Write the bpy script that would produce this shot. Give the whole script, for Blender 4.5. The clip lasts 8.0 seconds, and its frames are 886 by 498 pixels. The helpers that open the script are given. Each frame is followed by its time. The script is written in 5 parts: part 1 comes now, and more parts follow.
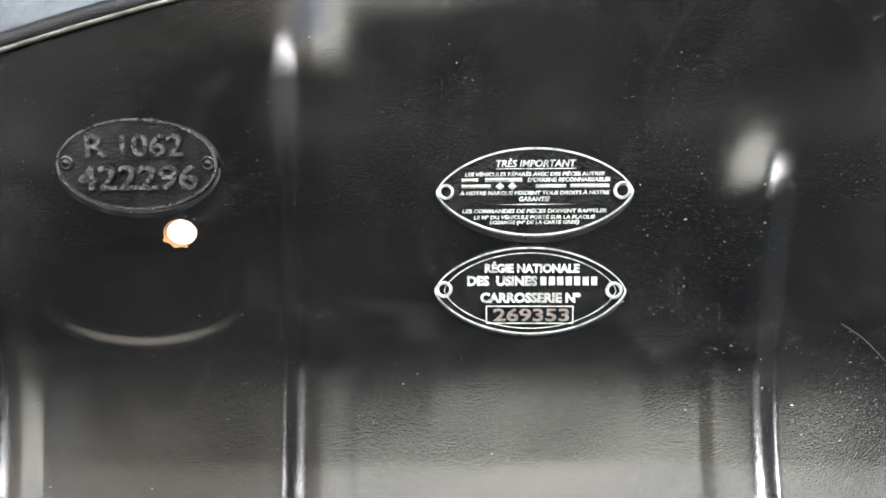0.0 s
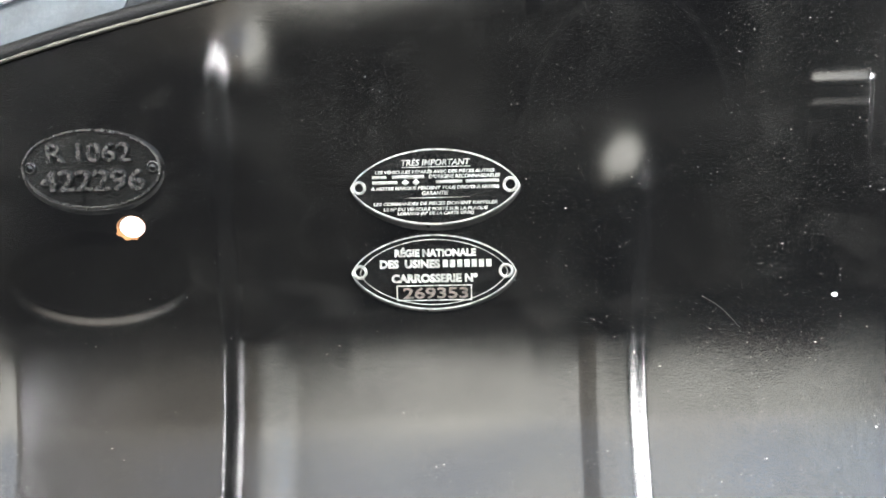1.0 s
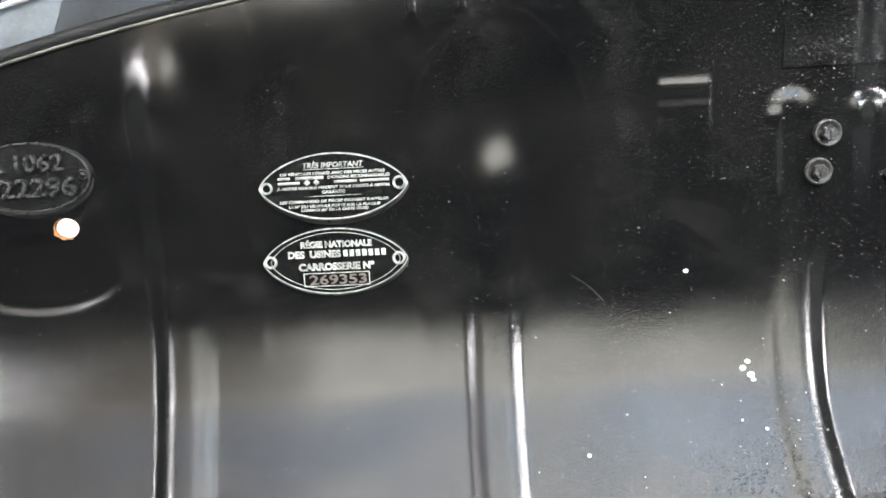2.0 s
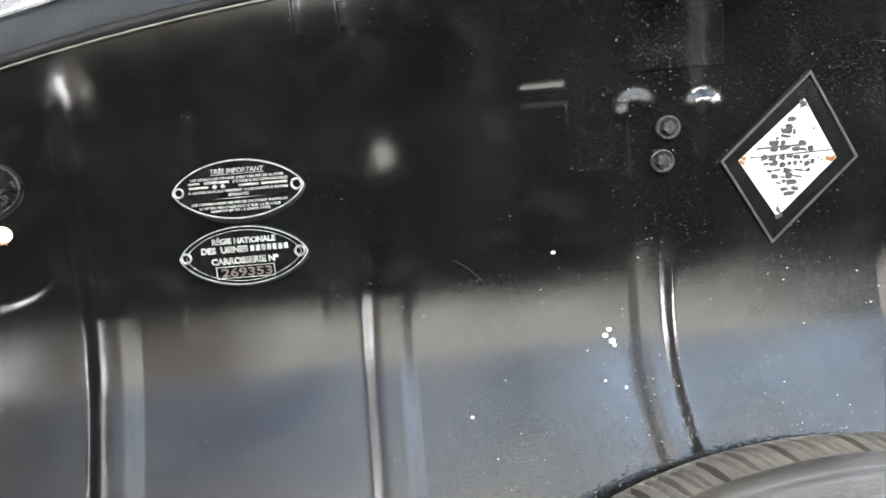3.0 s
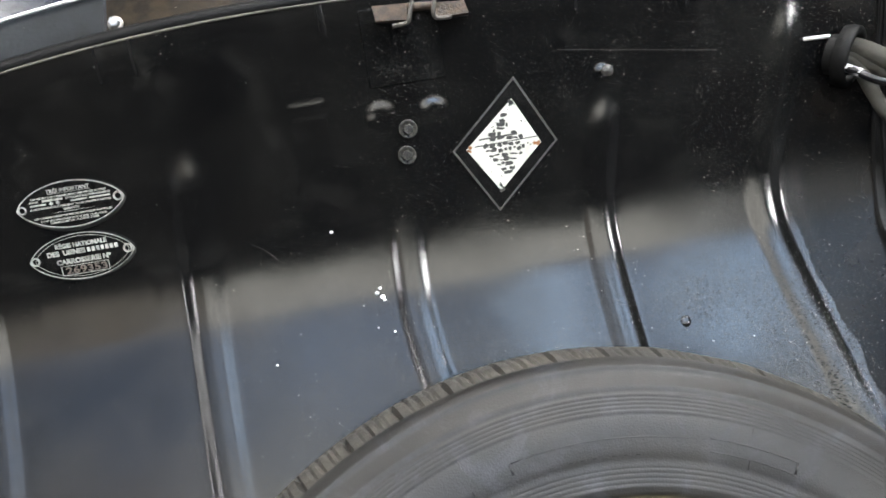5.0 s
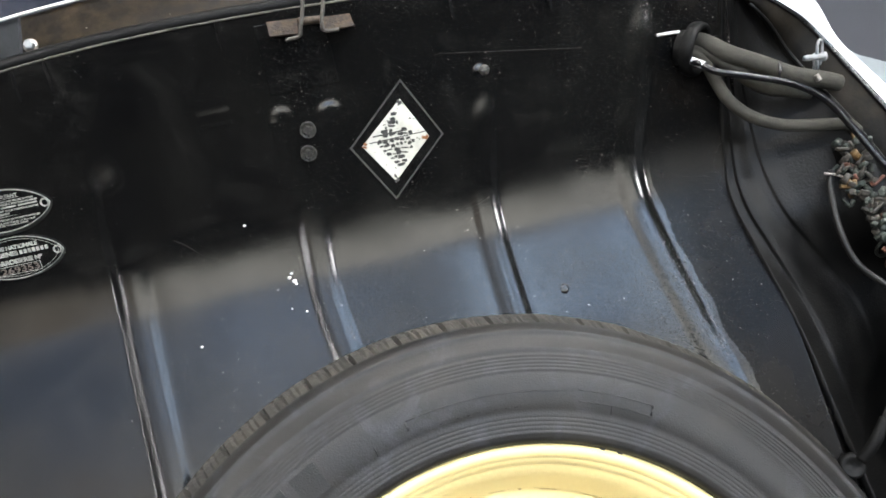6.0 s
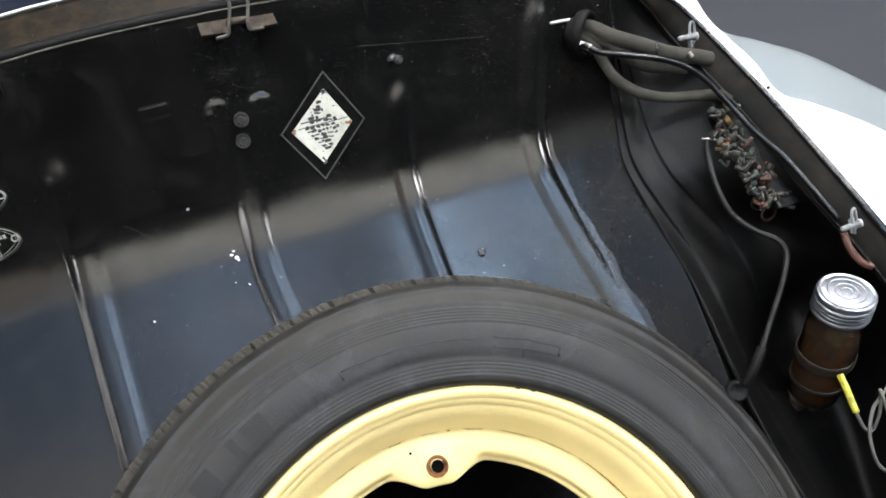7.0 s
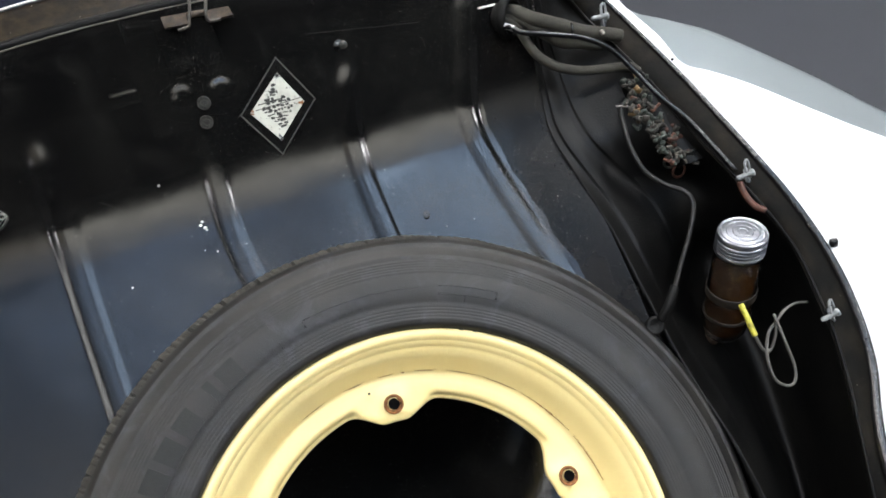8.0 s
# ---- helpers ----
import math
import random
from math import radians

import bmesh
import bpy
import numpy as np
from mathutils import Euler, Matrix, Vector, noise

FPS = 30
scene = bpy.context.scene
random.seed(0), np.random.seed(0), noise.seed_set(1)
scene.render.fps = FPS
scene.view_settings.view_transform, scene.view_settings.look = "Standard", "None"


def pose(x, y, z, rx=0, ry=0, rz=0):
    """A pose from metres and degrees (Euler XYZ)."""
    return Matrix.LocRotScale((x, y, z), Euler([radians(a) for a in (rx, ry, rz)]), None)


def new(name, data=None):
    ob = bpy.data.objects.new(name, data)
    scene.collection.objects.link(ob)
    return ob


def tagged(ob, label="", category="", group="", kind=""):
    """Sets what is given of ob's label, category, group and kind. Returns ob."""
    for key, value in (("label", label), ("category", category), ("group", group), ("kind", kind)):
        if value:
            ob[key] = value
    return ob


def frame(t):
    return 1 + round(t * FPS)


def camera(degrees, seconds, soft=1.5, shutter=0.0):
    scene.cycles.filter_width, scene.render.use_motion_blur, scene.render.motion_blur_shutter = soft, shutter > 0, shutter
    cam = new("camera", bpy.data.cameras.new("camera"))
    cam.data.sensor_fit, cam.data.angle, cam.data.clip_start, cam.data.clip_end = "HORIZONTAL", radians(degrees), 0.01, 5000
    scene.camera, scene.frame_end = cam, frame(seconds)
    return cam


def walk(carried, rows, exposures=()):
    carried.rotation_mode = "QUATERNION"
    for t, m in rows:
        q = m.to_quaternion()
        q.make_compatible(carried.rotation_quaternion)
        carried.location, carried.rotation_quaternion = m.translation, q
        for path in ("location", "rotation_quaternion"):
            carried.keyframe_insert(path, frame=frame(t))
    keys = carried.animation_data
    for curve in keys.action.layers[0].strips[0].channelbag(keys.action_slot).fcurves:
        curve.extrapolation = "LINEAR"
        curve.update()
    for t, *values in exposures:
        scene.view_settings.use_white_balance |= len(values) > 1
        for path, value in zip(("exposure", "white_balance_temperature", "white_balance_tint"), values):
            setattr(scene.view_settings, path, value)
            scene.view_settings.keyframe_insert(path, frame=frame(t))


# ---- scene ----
cam = camera(59.62, 8.0, soft=1.7)
PATH = [
    (0, pose(0.0095, -0.2447, 0.8960, 55.036, 1.837, 1.400)),
    (0.5, pose(0.0246, -0.2625, 0.9063, 54.814, 2.122, 1.002)),
    (1, pose(0.0456, -0.2814, 0.9204, 54.147, 2.482, 0.548)),
    (1.5, pose(0.0672, -0.2973, 0.9356, 53.140, 2.797, -0.116)),
    (3, pose(0.1386, -0.3589, 0.9750, 51.981, 4.070, -3.396)),
    (3.5, pose(0.1618, -0.3817, 0.9896, 51.474, 4.356, -4.761)),
    (4, pose(0.1896, -0.4071, 1.0077, 50.704, 4.749, -6.214)),
    (4.5, pose(0.2159, -0.4303, 1.0296, 49.475, 5.041, -7.727)),
    (6, pose(0.2838, -0.4991, 1.1111, 44.626, 4.966, -13.632)),
    (6.5, pose(0.2929, -0.5330, 1.1265, 44.418, 4.912, -15.737)),
    (7, pose(0.2952, -0.5768, 1.1383, 44.613, 4.947, -17.948)),
    (7.5, pose(0.2958, -0.6215, 1.1483, 44.827, 5.203, -19.600)),
    (8, pose(0.2886, -0.6680, 1.1662, 44.637, 5.128, -21.392)),
]
walk(cam, PATH, exposures=[(t, e, 6260, 10) for t, e in ((0, 1.30), (1.5, 1.16), (3.0, 0.84), (4.5, 0.42), (6.0, 0.05), (7.0, -0.20), (8.0, -0.45))])

# ---- light ----
world = bpy.data.worlds.new("hall_air")
scene.world = world
world.use_nodes = True
world.node_tree.nodes["Background"].inputs[0].default_value = (0.75, 0.85, 1.0, 1)
world.node_tree.nodes["Background"].inputs[1].default_value = 0.03
scene.view_settings.exposure = 0.0

# ---- materials ----
def material(name, base, rough=0.5, metal=0.0, grain=0.0, grain_size=400.0, stain=0.0, stain_size=14.0,
             stain_colour=None, coat=0.0, specks=0.0, speck_size=420.0, speck_colour=(0.5, 0.48, 0.44), speck_rough=0.8,
             transmission=0.0, ior=1.5, emission=None, strength=0.0, random_tint=0.0, rough_var=0.1, spec=0.5,
             flat=False, dust=None, dust_amount=0.0, pebbles=0.0):
    m = bpy.data.materials.new(name)
    m.use_nodes = True
    nt = m.node_tree
    b = nt.nodes["Principled BSDF"]
    def node(kind, **kw):
        n = nt.nodes.new(kind)
        for key, value in kw.items():
            n.inputs[key].default_value = value
        return n
    def mix(fac, a, c):
        n = nt.nodes.new("ShaderNodeMix")
        n.data_type = "RGBA"
        nt.links.new(fac, n.inputs["Factor"])
        for sock, v in ((n.inputs["A"], a), (n.inputs["B"], c)):
            if isinstance(v, tuple):
                sock.default_value = (*v, 1)
            else:
                nt.links.new(v, sock)
        return n.outputs["Result"]
    def ramp(value, lo, hi):
        n = nt.nodes.new("ShaderNodeMapRange")
        n.inputs["From Min"].default_value, n.inputs["From Max"].default_value = lo, hi
        nt.links.new(value, n.inputs["Value"])
        return n.outputs["Result"]
    pos = nt.nodes.new("ShaderNodeTexCoord").outputs["Object"]
    b.inputs["Base Color"].default_value = (*base, 1)
    b.inputs["Metallic"].default_value = metal
    b.inputs["Roughness"].default_value = rough
    b.inputs["Coat Weight"].default_value = coat
    b.inputs["Coat Roughness"].default_value = 0.08
    b.inputs["Transmission Weight"].default_value = transmission
    b.inputs["IOR"].default_value = ior
    b.inputs["Specular IOR Level"].default_value = spec
    colour = base
    rough_out = None
    if stain:
        big = node("ShaderNodeTexNoise", Scale=stain_size, Detail=6.0, Roughness=0.62)
        nt.links.new(pos, big.inputs["Vector"])
        fac = ramp(big.outputs["Fac"], 0.42, 0.72)
        mul = nt.nodes.new("ShaderNodeMath")
        mul.operation = "MULTIPLY"
        mul.inputs[1].default_value = stain
        nt.links.new(fac, mul.inputs[0])
        colour = mix(mul.outputs[0], colour, stain_colour or tuple(c * 0.5 for c in base))
        var = nt.nodes.new("ShaderNodeMapRange")
        var.inputs["To Min"].default_value = max(0.02, rough - rough_var)
        var.inputs["To Max"].default_value = min(1.0, rough + rough_var)
        nt.links.new(big.outputs["Fac"], var.inputs["Value"])
        rough_out = var.outputs["Result"]
    if dust:
        cloud = node("ShaderNodeTexNoise", Scale=26.0, Detail=9.0, Roughness=0.72)
        cloud.inputs["Distortion"].default_value = 0.8
        nt.links.new(pos, cloud.inputs["Vector"])
        amount = nt.nodes.new("ShaderNodeMath")
        amount.operation = "MULTIPLY"
        amount.inputs[1].default_value = dust_amount
        nt.links.new(ramp(cloud.outputs["Fac"], 0.52, 0.80), amount.inputs[0])
        colour = mix(amount.outputs[0], colour, dust)
        if flat:
            powder = node("ShaderNodeTexNoise", Scale=820.0, Detail=5.0, Roughness=0.7)
            nt.links.new(pos, powder.inputs["Vector"])
            veil = nt.nodes.new("ShaderNodeMath")
            veil.operation = "MULTIPLY"
            nt.links.new(ramp(powder.outputs["Fac"], 0.50, 0.78), veil.inputs[0])
            nt.links.new(ramp(cloud.outputs["Fac"], 0.30, 0.62), veil.inputs[1])
            colour = mix(veil.outputs[0], colour, tuple(c * 0.62 for c in dust))
    if specks:
        where = pos
        layers = ((speck_size, 0.92 - 0.06 * specks, 0.16, 1.0), (speck_size * 0.36, 0.94, 0.10, 1.0))
        if flat:
            # sheet metal: specks lie on the x-z plane
            cut = nt.nodes.new("ShaderNodeSeparateXYZ")
            nt.links.new(pos, cut.inputs[0])
            join = nt.nodes.new("ShaderNodeCombineXYZ")
            nt.links.new(cut.outputs["X"], join.inputs["X"])
            squeeze = nt.nodes.new("ShaderNodeMath")
            squeeze.operation = "MULTIPLY"
            squeeze.inputs[1].default_value = 1.6
            nt.links.new(cut.outputs["Z"], squeeze.inputs[0])
            nt.links.new(squeeze.outputs[0], join.inputs["Y"])
            where = join.outputs[0]
            bend = node("ShaderNodeTexNoise", Scale=1100.0, Detail=2.0)
            nt.links.new(pos, bend.inputs["Vector"])
            shift = nt.nodes.new("ShaderNodeVectorMath")
            shift.operation = "MULTIPLY_ADD"
            shift.inputs[1].default_value = (0.0016, 0.0009, 0.0)
            nt.links.new(bend.outputs["Color"], shift.inputs[0])
            nt.links.new(where, shift.inputs[2])
            where = shift.outputs[0]
            layers = ((speck_size * 4.0, 0.86, 0.40, 0.12), (speck_size * 2.2, 0.94, 0.32, 0.26), (speck_size * 1.1, 0.965, 0.22, 0.45), (speck_size * 0.55, 0.965, 0.12, 0.50))
            gather = node("ShaderNodeTexNoise", Scale=17.0, Detail=4.0, Roughness=0.65)
            nt.links.new(pos, gather.inputs["Vector"])
            reach_x = nt.nodes.new("ShaderNodeMapRange")
            reach_x.inputs["From Min"].default_value, reach_x.inputs["From Max"].default_value = 0.0, 0.30
            reach_x.inputs["To Min"].default_value, reach_x.inputs["To Max"].default_value = 0.62, 1.25
            nt.links.new(cut.outputs["X"], reach_x.inputs["Value"])
            spots = nt.nodes.new("ShaderNodeMath")
            spots.operation = "MULTIPLY"
            nt.links.new(ramp(gather.outputs["Fac"], 0.28, 0.56), spots.inputs[0])
            nt.links.new(reach_x.outputs["Result"], spots.inputs[1])
            thick = spots.outputs[0]
        for size, share, reach, weight in layers:
            vor = node("ShaderNodeTexVoronoi", Scale=size)
            if flat:
                vor.voronoi_dimensions = "2D"
            nt.links.new(where, vor.inputs["Vector"])
            sep = nt.nodes.new("ShaderNodeSeparateColor")
            nt.links.new(vor.outputs["Color"], sep.inputs["Color"])
            radius = nt.nodes.new("ShaderNodeMapRange")
            radius.inputs["From Min"].default_value, radius.inputs["From Max"].default_value = share, 1.0
            radius.inputs["To Min"].default_value, radius.inputs["To Max"].default_value = 0.0, reach
            nt.links.new(sep.outputs["Red"], radius.inputs["Value"])
            wobble = node("ShaderNodeTexNoise", Scale=size * 3.4, Detail=3.0)
            nt.links.new(pos, wobble.inputs["Vector"])
            edge_ = nt.nodes.new("ShaderNodeMath")
            edge_.operation = "MULTIPLY"
            if flat:
                bunch = nt.nodes.new("ShaderNodeMath")
                bunch.operation = "MULTIPLY"
                nt.links.new(radius.outputs["Result"], bunch.inputs[0])
                nt.links.new(thick, bunch.inputs[1])
                nt.links.new(bunch.outputs[0], edge_.inputs[0])
            else:
                nt.links.new(radius.outputs["Result"], edge_.inputs[0])
            nt.links.new(ramp(wobble.outputs["Fac"], 0.34, 0.60), edge_.inputs[1])
            less = nt.nodes.new("ShaderNodeMath")
            less.operation = "LESS_THAN"
            nt.links.new(vor.outputs["Distance"], less.inputs[0])
            nt.links.new(edge_.outputs[0], less.inputs[1])
            colour = mix(less.outputs[0], colour, tuple(c * weight for c in speck_colour))
    if random_tint:
        info = nt.nodes.new("ShaderNodeObjectInfo")
        hsv = nt.nodes.new("ShaderNodeHueSaturation")
        val = nt.nodes.new("ShaderNodeMapRange")
        val.inputs["To Min"].default_value, val.inputs["To Max"].default_value = 1 - random_tint, 1 + random_tint
        nt.links.new(info.outputs["Random"], val.inputs["Value"])
        nt.links.new(val.outputs["Result"], hsv.inputs["Value"])
        if isinstance(colour, tuple):
            hsv.inputs["Color"].default_value = (*colour, 1)
        else:
            nt.links.new(colour, hsv.inputs["Color"])
        colour = hsv.outputs["Color"]
    if not isinstance(colour, tuple):
        nt.links.new(colour, b.inputs["Base Color"])
    if rough_out:
        nt.links.new(rough_out, b.inputs["Roughness"])
    if grain:
        fine = node("ShaderNodeTexNoise", Scale=grain_size, Detail=2.6 if flat else 3.0, Roughness=0.5)
        nt.links.new(pos, fine.inputs["Vector"])
        bump = node("ShaderNodeBump", Strength=grain, Distance=0.001)
        if flat:
            patch = node("ShaderNodeTexNoise", Scale=9.0, Detail=2.0)
            nt.links.new(pos, patch.inputs["Vector"])
            depth = nt.nodes.new("ShaderNodeMapRange")
            depth.inputs["From Min"].default_value, depth.inputs["From Max"].default_value = 0.35, 0.65
            depth.inputs["To Min"].default_value, depth.inputs["To Max"].default_value = grain * 0.00045, grain * 0.0017
            nt.links.new(patch.outputs["Fac"], depth.inputs["Value"])
            bump.inputs["Strength"].default_value = 1.0
            nt.links.new(depth.outputs["Result"], bump.inputs["Distance"])
        height = fine.outputs["Fac"]
        if flat:
            peel = node("ShaderNodeTexNoise", Scale=340.0, Detail=2.0, Roughness=0.55)
            nt.links.new(pos, peel.inputs["Vector"])
            both = nt.nodes.new("ShaderNodeMath")
            both.operation = "MULTIPLY_ADD"
            both.inputs[1].default_value = 0.30
            nt.links.new(peel.outputs["Fac"], both.inputs[0])
            nt.links.new(fine.outputs["Fac"], both.inputs[2])
            height = both.outputs[0]
        if pebbles:
            # coarse paint texture low on the sheet
            peb = node("ShaderNodeTexVoronoi", Scale=330.0)
            peb.voronoi_dimensions = "2D"
            nt.links.new(where, peb.inputs["Vector"])
            low = nt.nodes.new("ShaderNodeMapRange")
            low.inputs["From Min"].default_value, low.inputs["From Max"].default_value = 0.655, 0.600
            low.inputs["To Max"].default_value = pebbles
            nt.links.new(cut.outputs["Z"], low.inputs["Value"])
            spread = nt.nodes.new("ShaderNodeMath")
            spread.operation = "MULTIPLY"
            nt.links.new(low.outputs["Result"], spread.inputs[0])
            across = nt.nodes.new("ShaderNodeMapRange")
            across.inputs["From Min"].default_value, across.inputs["From Max"].default_value = 0.12, 0.36
            across.inputs["To Min"].default_value = 0.16
            nt.links.new(cut.outputs["X"], across.inputs["Value"])
            mottle = nt.nodes.new("ShaderNodeMath")
            mottle.operation = "MULTIPLY"
            nt.links.new(ramp(patch.outputs["Fac"], 0.26, 0.54), mottle.inputs[0])
            nt.links.new(across.outputs["Result"], mottle.inputs[1])
            nt.links.new(mottle.outputs[0], spread.inputs[1])
            knob = nt.nodes.new("ShaderNodeMapRange")
            knob.interpolation_type = "SMOOTHSTEP"
            knob.inputs["From Min"].default_value, knob.inputs["From Max"].default_value = 0.42, 0.05
            nt.links.new(peb.outputs["Distance"], knob.inputs["Value"])
            pick = nt.nodes.new("ShaderNodeSeparateColor")
            nt.links.new(peb.outputs["Color"], pick.inputs["Color"])
            size_ = nt.nodes.new("ShaderNodeMath")
            size_.operation = "MULTIPLY"
            nt.links.new(knob.outputs["Result"], size_.inputs[0])
            nt.links.new(ramp(pick.outputs["Green"], 0.0, 1.0), size_.inputs[1])
            add = nt.nodes.new("ShaderNodeMath")
            add.operation = "MULTIPLY_ADD"
            nt.links.new(size_.outputs[0], add.inputs[0])
            nt.links.new(spread.outputs[0], add.inputs[1])
            nt.links.new(height, add.inputs[2])
            height = add.outputs[0]
        nt.links.new(height, bump.inputs["Height"])
        nt.links.new(bump.outputs["Normal"], b.inputs["Normal"])
        if coat:
            nt.links.new(bump.outputs["Normal"], b.inputs["Coat Normal"])
    if emission:
        b.inputs["Emission Color"].default_value = (*emission, 1)
        b.inputs["Emission Strength"].default_value = strength
    return m

BLACK = material("black_body_paint", (0.0018, 0.0018, 0.0020), 0.152, grain=0.034, grain_size=1500, pebbles=3.4, stain=0.8, stain_size=11,
                 stain_colour=(0.0042, 0.0040, 0.0036), specks=1.0, speck_size=330, rough_var=0.05, flat=True, dust=(0.030, 0.029, 0.026), dust_amount=0.34)
# less reflective black that darkens the inner corner
BLACK_SATIN = material("satin_black_corner_shade", (0.0022, 0.0023, 0.0026), 0.26, grain=0.040, grain_size=900, stain=0.8, stain_size=14,
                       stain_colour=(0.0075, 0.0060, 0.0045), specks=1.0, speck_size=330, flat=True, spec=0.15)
BLACK_DULL = material("dull_black_paint", (0.0024, 0.0024, 0.0024), 0.40, grain=0.35, grain_size=520, stain=0.8, stain_size=22,
                      stain_colour=(0.0070, 0.0066, 0.0058), specks=0.8, speck_size=300, speck_colour=(0.10, 0.095, 0.085), spec=0.13)
FLANGE = material("mottled_black_flange", (0.0026, 0.0024, 0.0020), 0.55, grain=0.2, grain_size=420, stain=0.9, stain_size=38, stain_colour=(0.013, 0.0105, 0.0075), specks=0.9, speck_size=340, speck_colour=(0.12, 0.11, 0.095), spec=0.05)
BLACK_EDGE = material("glossy_black_edge", (0.007, 0.007, 0.0075), 0.16, grain=0.55, grain_size=260, stain=0.5, stain_size=90, stain_colour=(0.03, 0.029, 0.027))
BLACK_PLAIN = material("black_plate_paint", (0.0035, 0.0035, 0.0035), 0.20, grain=0.12, grain_size=900, stain=0.7, stain_size=160, stain_colour=(0.013, 0.0125, 0.0115), spec=0.4)
BEADED = material("mottled_black_ridge", (0.004, 0.004, 0.0038), 0.30, grain=0.15, grain_size=900, stain=0.9, stain_size=90, stain_colour=(0.040, 0.038, 0.034), spec=0.5)
EMBOSS = material("embossed_black_paint", (0.006, 0.006, 0.006), 0.24, grain=0.3, grain_size=1200, stain=0.8, stain_size=400, stain_colour=(0.05, 0.047, 0.042), spec=0.5)
PALE_METAL = material("pale_worn_metal", (0.33, 0.325, 0.295), 0.42, 0.1, grain=0.4, grain_size=1500, stain=0.95, stain_size=300, stain_colour=(0.04, 0.037, 0.033))
DOUBLER = material("dusty_black_doubler", (0.0018, 0.0018, 0.0019), 0.20, grain=0.09, grain_size=1300, stain=0.9, stain_size=60, stain_colour=(0.005, 0.0048, 0.0046), specks=0.8, speck_size=330, flat=True, dust=(0.03, 0.029, 0.026), dust_amount=0.2, spec=0.24)
STAMP = material("stamped_digits", (0.11, 0.085, 0.072), 0.5, 0.2, grain=0.3, grain_size=1500, stain=0.9, stain_size=600, stain_colour=(0.02, 0.018, 0.016))
SCUFFED = material("scuffed_grey", (0.045, 0.043, 0.039), 0.5, 0.1, grain=0.5, grain_size=900, stain=0.9, stain_size=160, stain_colour=(0.012, 0.012, 0.012))
BOLT = material("painted_bolt", (0.006, 0.006, 0.0055), 0.30, 0.0, grain=0.5, grain_size=900, stain=0.9, stain_size=420, stain_colour=(0.085, 0.078, 0.066))
LIP = material("worn_lip_metal", (0.085, 0.078, 0.062), 0.5, 0.3, grain=0.5, grain_size=900, stain=0.95, stain_size=90, stain_colour=(0.02, 0.018, 0.015))
PALE = material("dusty_pale_reflection", (0.046, 0.055, 0.062), 0.42, grain=0.3, grain_size=160, stain=0.95, stain_size=46, stain_colour=(0.014, 0.016, 0.018), specks=0.8, speck_size=200)
GUTTER = material("stained_gutter_paint", (0.0070, 0.0055, 0.0042), 0.45, grain=0.35, grain_size=260, stain=0.9, stain_size=70, stain_colour=(0.030, 0.021, 0.012), specks=0.9, speck_size=260, spec=0.08)
MIDGREY = material("dusty_grey_reflection", (0.013, 0.015, 0.017), 0.5, grain=0.25, grain_size=200, stain=0.95, stain_size=46, stain_colour=(0.005, 0.0055, 0.006), specks=0.6, speck_size=260, spec=0.15)
NAVY = material("dark_lid_paint", (0.006, 0.008, 0.016), 0.25, grain=0.08, grain_size=160, stain=0.6, stain_size=30, stain_colour=(0.010, 0.012, 0.018), spec=0.3)
BEAD = material("off_white_paint", (0.74, 0.73, 0.70), 0.4, grain=0.3, grain_size=700, stain=0.4, stain_size=300)
ZINC = material("bright_zinc", (0.27, 0.28, 0.285), 0.45, 0.3, grain=0.4, grain_size=900, stain=0.8, stain_size=200, stain_colour=(0.13, 0.135, 0.135))
CAP = material("turned_aluminium", (0.27, 0.285, 0.32), 0.36, 1.0, grain=0.25, grain_size=420, stain=0.8, stain_size=60, stain_colour=(0.16, 0.165, 0.18))
STEEL = material("old_zinc_steel", (0.36, 0.34, 0.31), 0.45, 0.8, grain=0.5, grain_size=700, stain=0.8, stain_size=130, stain_colour=(0.16, 0.12, 0.09))
ROD = material("old_steel_rod", (0.0910, 0.0826, 0.0700), 0.4, 0.4, grain=0.5, grain_size=700, stain=0.9, stain_size=150, stain_colour=(0.0280, 0.0238, 0.0196))
RUST = material("rust", (0.24, 0.095, 0.026), 0.85, grain=0.8, grain_size=900, stain=0.9, stain_size=220, stain_colour=(0.04, 0.018, 0.010))
RUST_METAL = material("rusty_brown_sheet", (0.040, 0.030, 0.023), 0.42, 0.3, grain=0.7, grain_size=600, stain=0.9, stain_size=160, stain_colour=(0.115, 0.075, 0.046))
COPPER = material("dusty_copper", (0.0930, 0.0349, 0.0209), 0.55, 0.2, grain=0.6, grain_size=900, stain=0.9, stain_size=200, stain_colour=(0.0465, 0.0279, 0.0232), random_tint=0.35)
DUSTY = material("dusty_terminal", (0.0425, 0.0375, 0.0300), 0.6, 0.2, grain=0.6, grain_size=900, stain=0.9, stain_size=200, stain_colour=(0.0175, 0.0160, 0.0140), random_tint=0.4)
GREENISH = material("greenish_terminal", (0.0385, 0.0468, 0.0385), 0.55, 0.2, grain=0.6, grain_size=900, stain=0.9, stain_size=200, stain_colour=(0.0165, 0.0193, 0.0165), random_tint=0.3)
OCHRE = material("ochre_terminal", (0.1560, 0.0900, 0.0300), 0.55, grain=0.6, grain_size=900, stain=0.9, stain_size=200, stain_colour=(0.0600, 0.0420, 0.0180))
SHADED_WHITE = material("shaded_white_paint", (0.21, 0.236, 0.246), 0.3, grain=0.03, grain_size=200)
WHITE = material("white_car_paint", (0.82, 0.83, 0.84), 0.25, grain=0.03, grain_size=200, stain=0.15, stain_size=5, stain_colour=(0.78, 0.79, 0.80))
